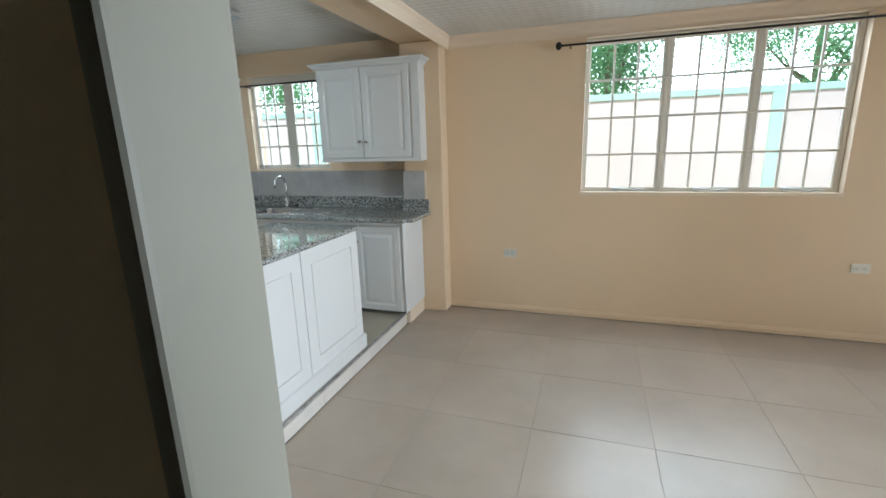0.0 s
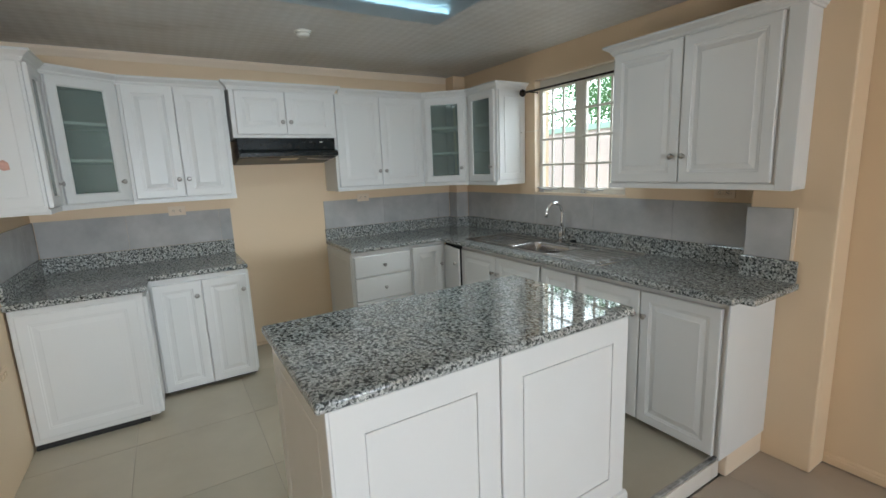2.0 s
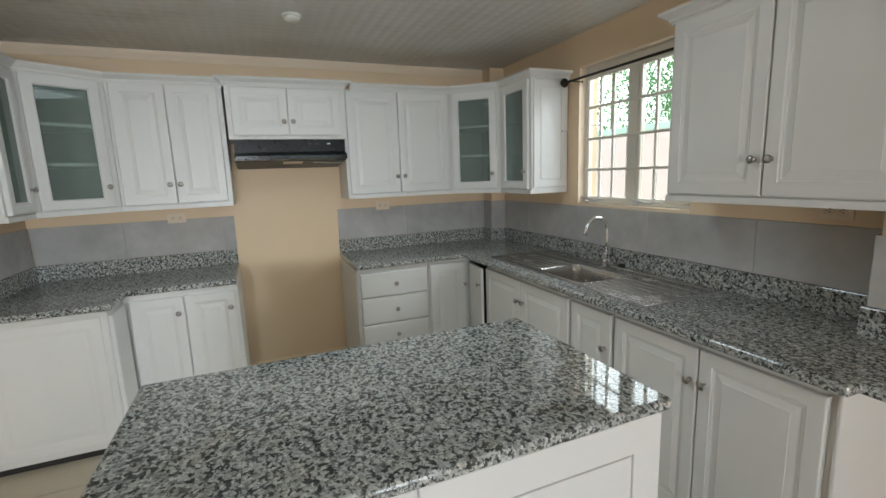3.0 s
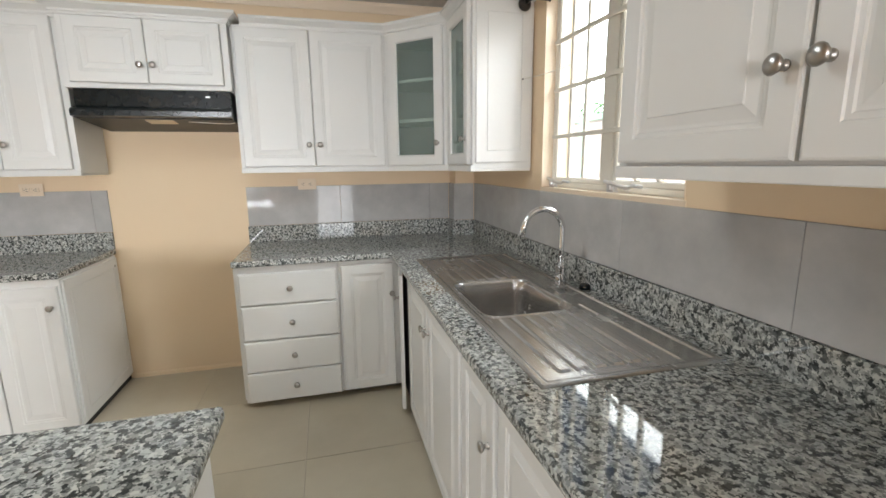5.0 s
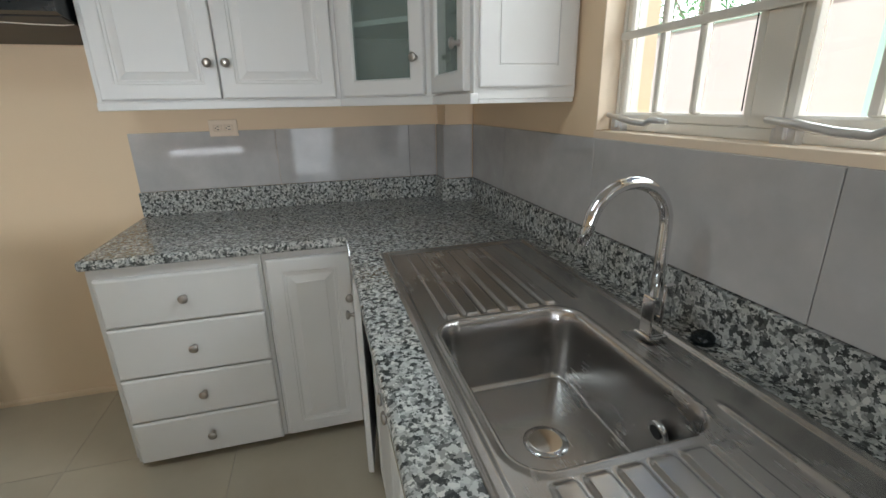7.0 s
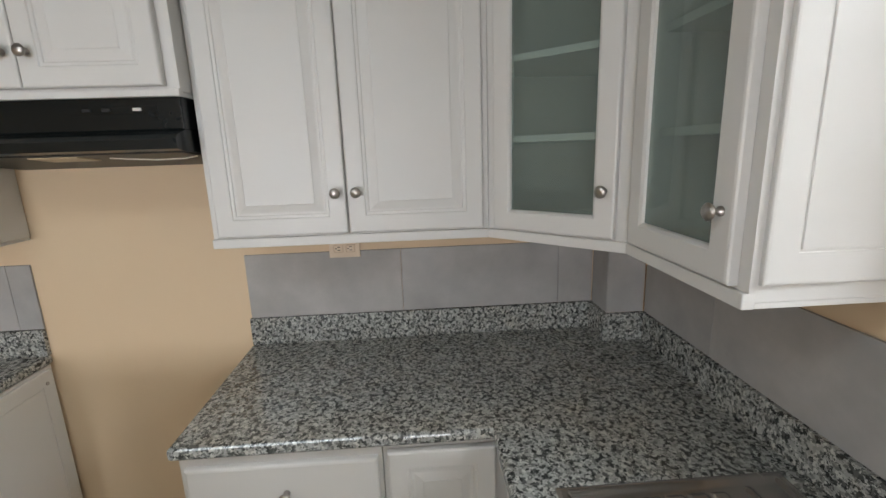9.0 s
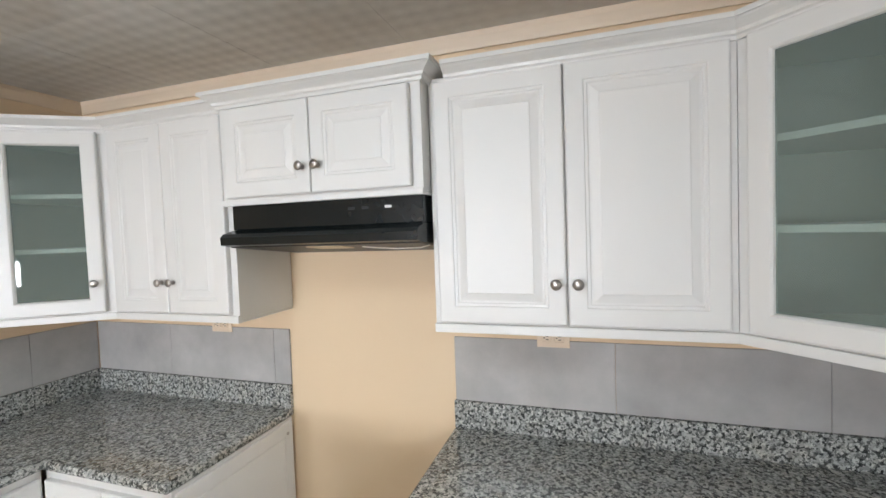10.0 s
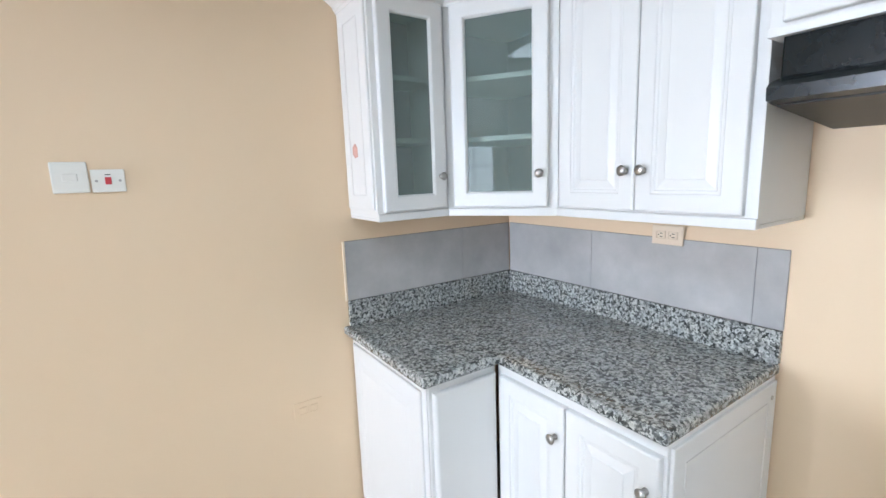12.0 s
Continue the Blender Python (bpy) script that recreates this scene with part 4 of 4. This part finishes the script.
for x in (-10.6, -7.5, -4.4, -1.0, 2.05, 5.2, 8.3):
    part("pillar", box(x + 0.10, x + 0.27, 6.96, 6.999, -0.25, 2.00, 0.008), MINT, gw, "mint green pillar")


def tree(x, y, height, spread, leaves, seed, label):
    rnd = random.Random(seed)
    root = thing("tree", label, "tree", pose(x, y, -0.25), "garden trees")
    top = height * 0.55
    bm = tube([(0, 0, 0), (0.05, 0.02, top * 0.4), (-0.04, 0.06, top * 0.8), (0.02, 0.0, top * 1.2)], [0.12, 0.09, 0.06, 0.025], 9)
    tips = []
    for k in range(9):
        a, r, z = rnd.uniform(0, math.tau), spread * rnd.uniform(0.45, 1.0), top * rnd.uniform(0.5, 1.15)
        tip = (r * math.cos(a), r * math.sin(a) * 0.8, z)
        tube([(0, 0.03, top * rnd.uniform(0.5, 0.9)), (tip[0] * 0.5, tip[1] * 0.5, z * 0.8 + 0.1), tip], [0.035, 0.02, 0.008], 6, bm)
        tips.append(Vector(tip))
    part("trunk", bm, BARK, root)
    verts, faces = [], []
    for tip in tips * 5:
        c = tip + Vector([rnd.gauss(0, 0.36) for _ in range(3)])
        for _ in range(leaves):
            p = c + Vector((rnd.gauss(0, 0.34), rnd.gauss(0, 0.34), rnd.gauss(0, 0.24)))
            d = Vector([rnd.gauss(0, 1) for _ in range(3)]).normalized()
            s = d.orthogonal().normalized() * rnd.uniform(0.010, 0.020)
            l = d * rnd.uniform(0.025, 0.055)
            n = len(verts)
            verts += [p - l, p + s, p + l, p - s]
            faces.append((n, n + 1, n + 2, n + 3))
    me = bpy.data.meshes.new("crown")
    me.from_pydata(verts, [], faces)
    me.materials.append(LEAF)
    crown = new("crown", me)
    crown.parent = root
    crown["label"] = "loose green crown of small leaves"
    return root


for k, (x, y, h, s, n) in enumerate(((-8.6, 9.6, 6.0, 1.6, 320), (-6.1, 10.4, 6.6, 1.7, 260), (-3.6, 9.8, 5.6, 1.4, 260), (0.35, 9.4, 6.2, 0.8, 520), (3.7, 10.0, 6.9, 1.4, 700), (5.9, 9.2, 6.2, 1.6, 700))):
    tree(x, y, h, s, n, 11 + k, "leafy green garden tree behind the boundary wall")

# ---- floors and wall tiles ----
def tiled_floor(name, x0, x1, y0, y1, z, ox, oy, mat, label, pitch=0.61):
    base_ob = solid(name, box(x0, x1, y0, y1, z - 0.12, z - 0.0025), GROUT, label, "floor", "structure")
    meshes = {}
    i0, j0 = math.floor((x0 - ox) / pitch), math.floor((y0 - oy) / pitch)
    for i in range(i0, math.ceil((x1 - ox) / pitch)):
        for j in range(j0, math.ceil((y1 - oy) / pitch)):
            a, b = max(ox + i * pitch, x0) + 0.0012, min(ox + (i + 1) * pitch, x1) - 0.0012
            c, d = max(oy + j * pitch, y0) + 0.0012, min(oy + (j + 1) * pitch, y1) - 0.0012
            if b - a < 0.01 or d - c < 0.01:
                continue
            key = (round(b - a, 4), round(d - c, 4))
            if key not in meshes:
                meshes[key] = mesh_of("tile", box(0, key[0], 0, key[1], -0.0024, 0, 0.0012, 1), mat)
            t = new("tile", meshes[key])
            t.parent = base_ob
            t.matrix_basis = pose(a, c, z)
    return base_ob


tiled_floor("floor_dining", XSTEP + 0.004, XE - 0.001, YD + 0.001, YN - 0.001, 0.0, -0.105, 2.543, FLOOR_TILE, "large square beige floor tiles of the dining room")
solid("floor_hall", box(-1.358, XE, -1.6, YD, -0.12, -0.003), GROUT, "plain floor of the dim entry room", "floor", "structure")
tiled_floor("floor_kitchen", XW + 0.001, XSTEP - 0.030, YS + 0.001, YN - 0.002, KF, -3.155, 3.103, KITCHEN_TILE, "large square beige floor tiles of the raised kitchen")
solid("step_edge", box(XSTEP - 0.0295, XSTEP - 0.010, 0.712, 4.079, 0.0005, KF - 0.004, 0.003, 1), BEDDING, "rough mortar edge of the kitchen step", "step", "structure")
riser = thing("step_riser", "cream tile riser of the kitchen step", "step", kind="structure")
y = 0.715
for n in (0.50, 0.61, 0.61, 0.61, 0.61, 0.06):
    part("tile", box(XSTEP - 0.0095, XSTEP, y + 0.001, y + n - 0.001, 0.0005, KF - 0.012, 0.002, 1), RISER, riser)
    y += n
solid("plinth_end", box(-1.362, -1.296, 3.73, 4.079, 0.001, 0.128, 0.010, 3), TRIM, "cream plinth under the end of the counter", "plinth", "structure")


def splash(name, spans, place_at, label):
    """A row of wall tiles; spans: their ends along the wall."""
    root = thing(name, label, "wall tiles", kind="structure")
    for a, b in spans:
        t = part("tile", box(a + 0.0006, b - 0.0006, -0.010, -0.001, 1.0415, 1.288, 0.0012, 1), SPLASH_TILE, root, at=place_at)
    return root


splash("wall_tiles_north", [(-4.145, -3.77), (-3.77, -3.16), (-3.16, -2.553), (-2.553, -1.943), (-1.943, -1.453)], pose(0, YN, 0), "grey glazed wall tiles behind the sink")
splash("wall_tiles_west", [(2.772, 3.352), (3.352, 3.962), (3.962, 4.098)], pose(XW, 0, 0, 0, 0, 90), "grey glazed wall tiles beside the cooker gap")
splash("wall_tiles_west", [(0.812, 1.317), (1.317, 1.927), (1.927, 2.012)], pose(XW, 0, 0, 0, 0, 90), "grey glazed wall tiles in the corner")
st = splash("wall_tiles_south", [(3.40, 3.99), (3.99, 4.288)], pose(0, YS, 0, 0, 0, 180), "grey glazed wall tiles in the corner")
part("edge_trim", box(-3.3995, -3.391, YS + 0.0005, YS + 0.011, 1.0415, 1.288, 0.001, 1), TRIM, st, "cream plastic edge trim")
splash("wall_tiles_boxing", [(-4.288, -4.152)], pose(0, 4.109, 0), "grey glazed wall tiles on the corner boxing")
splash("wall_tiles_boxing", [(4.10, 4.238)], pose(-4.159, 0, 0, 0, 0, 90), "grey glazed wall tiles on the corner boxing")
st = splash("wall_tiles_pilaster", [(-1.448, -1.25)], pose(0, 4.079, 0), "grey glazed wall tile on the pilaster")
part("edge_trim", box(-1.2495, -1.236, 4.0665, 4.0785, 1.0415, 1.292, 0.001, 1), TRIM, st, "cream plastic edge trim")
splash("wall_tiles_pilaster", [(-4.238, -4.072)], pose(-1.441, 0, 0, 0, 0, -90), "grey glazed wall tile on the side of the pilaster")
